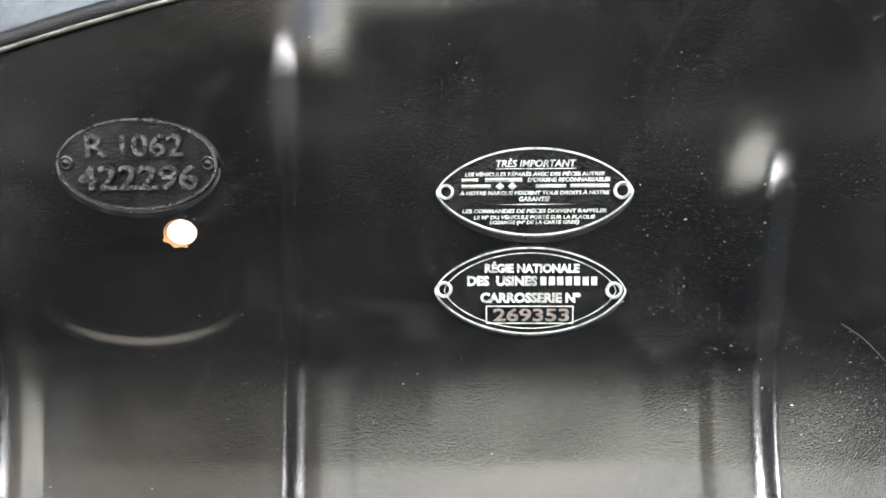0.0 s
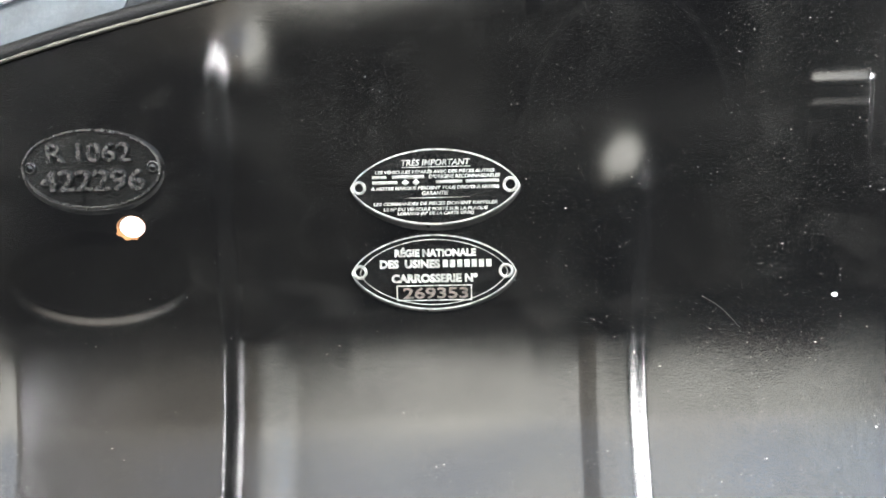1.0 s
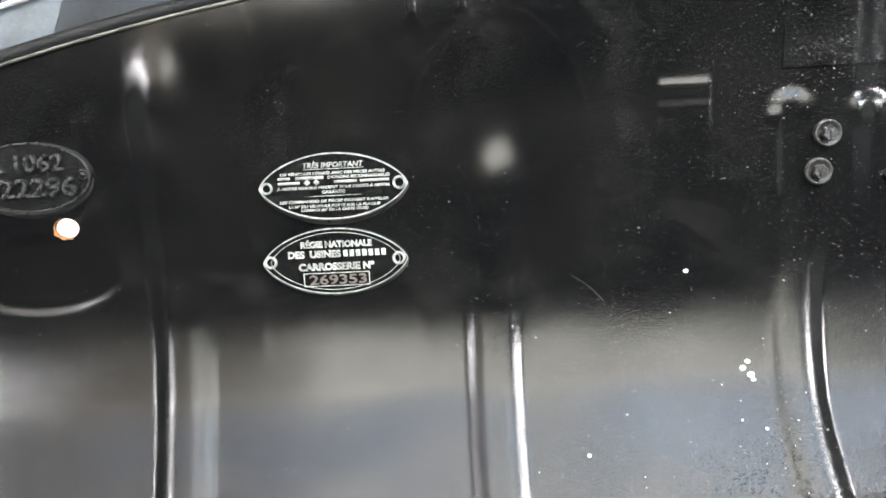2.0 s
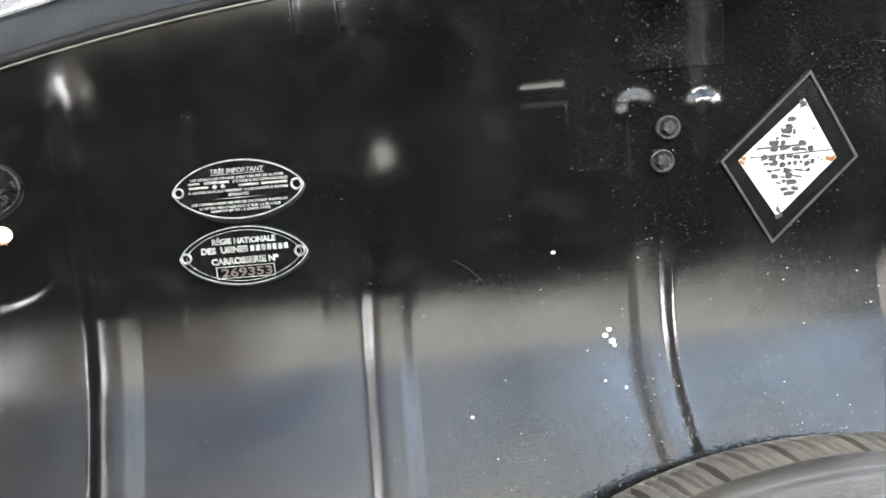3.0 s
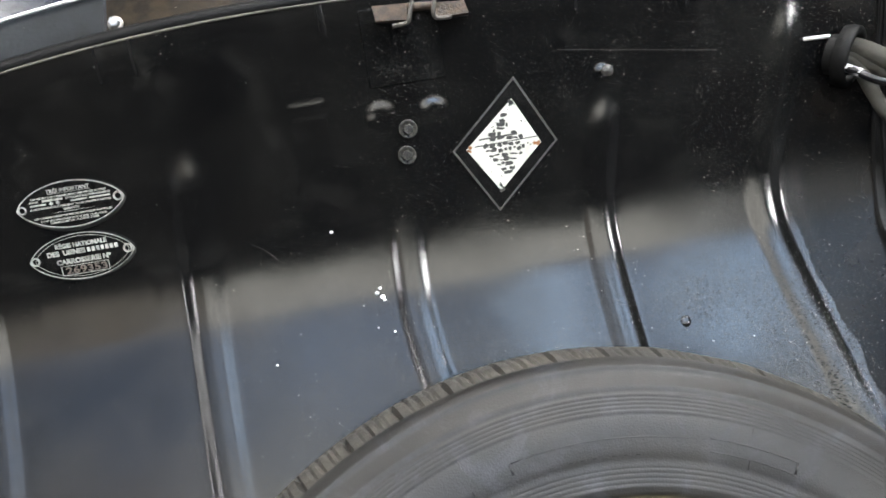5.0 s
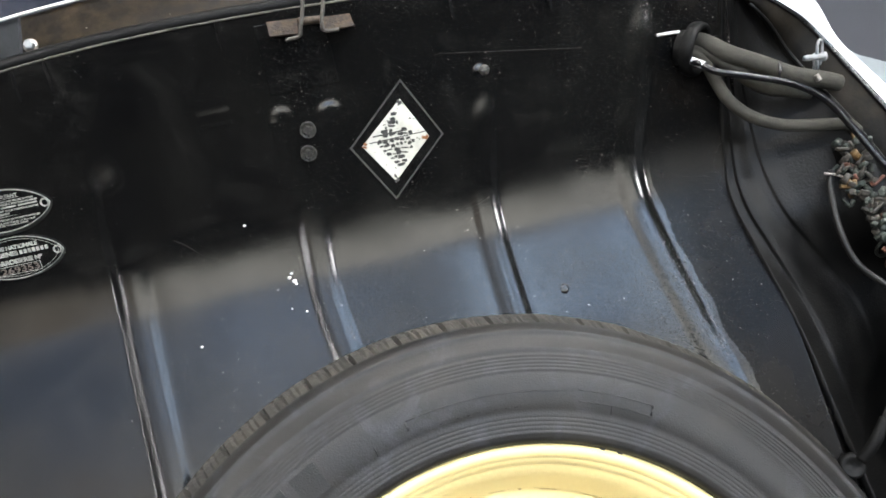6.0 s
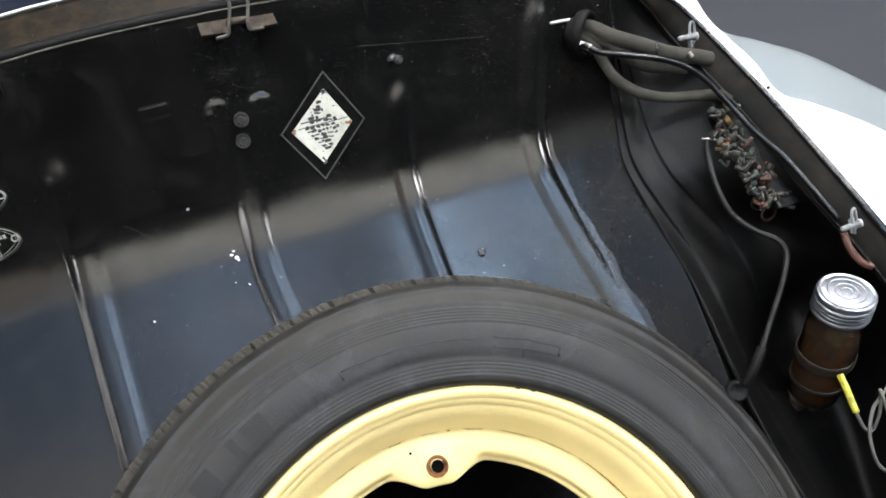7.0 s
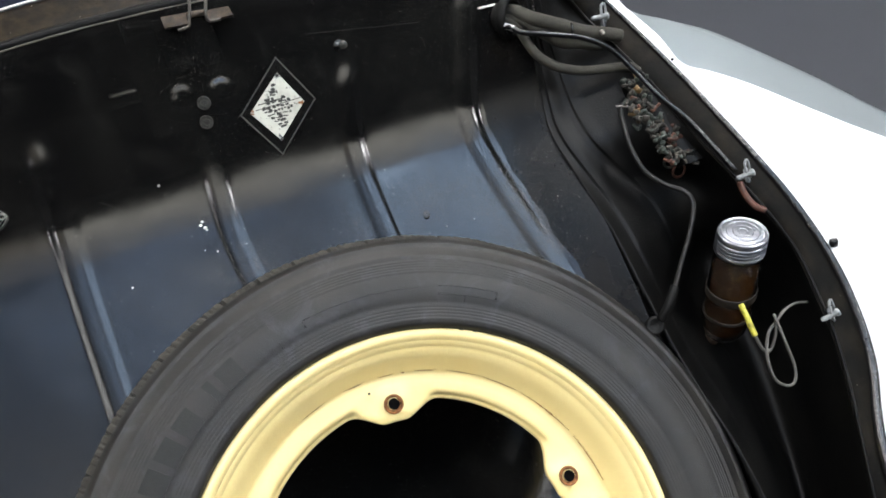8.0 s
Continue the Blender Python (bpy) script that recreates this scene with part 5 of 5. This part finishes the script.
for p in ((0.7868, -0.1948, 0.4862), (0.7300, -0.0580, 0.6785)):
    s = thing("edge_stud", W @ Matrix.Translation(p), "small dark stud on the edge strip", "stud", "edge studs")
    big = p[0] > 0.75
    part("head", lathe([(0.0, -0.004), (0.0030, -0.003), (0.0034, 0.001), (0.0028, 0.003), (0.0, 0.0032)], 14), CABLE, s, m=Matrix.Diagonal((1.3, 1.3, 1.2, 1) if big else (0.45, 0.45, 0.45, 1)))

# white paint specks on the panel
for x, z, r in ((0.2250, 0.6513, 0.0016), (0.2285, 0.6481, 0.0019), (0.2275, 0.6542, 0.0014), (0.2295, 0.6458, 0.0012), (0.1475, 0.6163, 0.0010), (0.2007, 0.6987, 0.0013), (0.2329, 0.624, 0.0009), (0.2219, 0.6283, 0.0007)):
    bm = bmesh.new()
    bmesh.ops.create_icosphere(bm, subdivisions=2, radius=r, matrix=Matrix.Diagonal((1, 0.8, 0.25, 1)))
    part("paint_speck", bm, BEAD, car, m=panel_frame(x, z, 0.0002))
bm = bmesh.new()
bmesh.ops.create_icosphere(bm, subdivisions=3, radius=0.0036, matrix=Matrix.Diagonal((1, 1.2, 0.25, 1)))
part("paint_blob", bm, BLACK, car, m=panel_frame(0.4405, 0.5954, 0.0))

# fine scratches in the paint
for pts in (((0.1452, 0.6995), (0.1530, 0.6940), (0.1604, 0.6860)), ((0.378, 0.798), (0.435, 0.789), (0.492, 0.780))):
    part("scratch", tube([panel_frame(x, z, 0.0).translation for x, z in pts], 0.00012, 5, 6), SCUFFED, car, "thin grey scratch in the paint")
pin = thing("white_bar", W, "small white bar lying against the black panel", "pin")
part("shaft", tube([panel_frame(0.5555, 0.7775, 0.0012).translation, panel_frame(0.5735, 0.7768, 0.0012).translation], 0.0013, 8, 2), BEAD, pin)

# ---- hall ----
def quad(pts):
    bm = bmesh.new()
    bm.faces.new([bm.verts.new(p) for p in pts])
    return bm
def slab_box(name, lo, hi, mat, lab, cat):
    c = [(a + b) / 2 for a, b in zip(lo, hi)]
    return tagged(part(name, box(hi[0] - lo[0], hi[1] - lo[1], hi[2] - lo[2], 0, c), mat, smooth=False), lab, cat, kind="structure")
XW, XE, YS, YN, H = -4.5, 5.0, -5.2, 5.5, 3.3
slab_box("floor", (XW, YS, -0.2), (XE, YN, 0.0), FLOOR, "smooth grey hall floor", "floor")
# unseen shell; its tones set what the black panel and ribs reflect
slab_box("ceiling", (XW, YS, H), (XE, YN, H + 0.15), CEILING, "unseen dark ceiling added to carry the lights", "ceiling")
slab_box("wall_north", (XW, YN, 0), (XE, YN + 0.15, H), WALLS, "unseen dark wall added to keep reflections dark", "wall")
slab_box("wall_east", (XE, YS, 0), (XE + 0.15, YN, H), WALLS_GREY, "unseen grey wall added for the rib flanks to reflect", "wall")
slab_box("wall_west", (XW - 0.15, YS, 0), (XW, YN, H), WALLS_GREY, "unseen grey wall added for the rib flanks to reflect", "wall")
slab_box("wall_south", (XW, YS - 0.15, 0), (XE, YS, H), WALLS, "unseen dark wall added to keep reflections dark", "wall")
# unseen blue panes and a warm band, added for the bulkhead to reflect
sky = tagged(new("overhead_blue_glow"), "unseen glowing blue panes added for the bulkhead to reflect", "window", kind="structure")
part("frame", box(4.86, 1.34, 0.03, 0.004, (0.575, -1.76, H - 0.008)), CEILING, sky, smooth=False)
for i in range(11):
    x0 = -1.80 + 0.432 * i
    for y0, y1, row in ((-2.40, -2.16, 0), (-2.10, -1.66, 1), (-1.60, -1.14, 2)):
        # pane strengths vary to shape the reflection on the panel
        if row == 0:
            g = BLUE_GLOW_EDGE
        elif 6 <= i <= 9:
            g = BLUE_GLOW_BRIGHT if (i + row) % 2 else BLUE_GLOW
        else:
            g = BLUE_GLOW_DIM if i in (0, 1, 10) or (i + row) % 3 == 0 else BLUE_GLOW
        part("pane", quad([(x0, y0, H - 0.03), (x0 + 0.37, y0, H - 0.03), (x0 + 0.37, y1, H - 0.03), (x0, y1, H - 0.03)]), g, sky)
for x0, x1, g in ((-0.85, 2.1, GLOW_WARM), (-2.1, -0.95, GLOW_WARM_DIM)):
    warm = thing("warm_glow_band", Matrix.Translation(((x0 + x1) / 2, -2.80, H - 0.05)), "unseen warm glowing band added for the bulkhead to reflect", "strip light", "hall lights")
    part("housing", box(x1 - x0 + 0.1, 0.84, 0.04, 0.004, (0, 0, 0.02)), CEILING, warm, smooth=False)
    part("tube", box(x1 - x0, 0.76, 0.03, 0.008, (0, 0, -0.01)), g, warm)
# unseen light panels, added for overall brightness and the rib highlights
for x, y, sx, sy, g in ((0.30, -0.80, 1.6, 0.30, GLOW), (-3.0, -1.4, 0.40, 1.5, GLOW_LOW), (3.40, -2.82, 0.90, 0.46, GLOW_SPOT), (-2.85, -2.82, 0.42, 0.46, GLOW_SIDE), (2.3, 0.0, 0.5, 1.6, GLOW_SIDE), (-1.6, -0.1, 0.5, 1.4, GLOW), (0.9, 1.5, 2.4, 0.5, GLOW)):
    lamp = thing("unseen_light", Matrix.Translation((x, y, H - 0.035)), "unseen light panel, placed to light the bay", "ceiling light", "hall lights")
    part("frame", box(sx + 0.06, sy + 0.06, 0.05, 0.004), CEILING, lamp, smooth=False)
    part("diffuser", box(sx, sy, 0.02, 0.003, (0, 0, -0.03)), g, lamp, smooth=False)
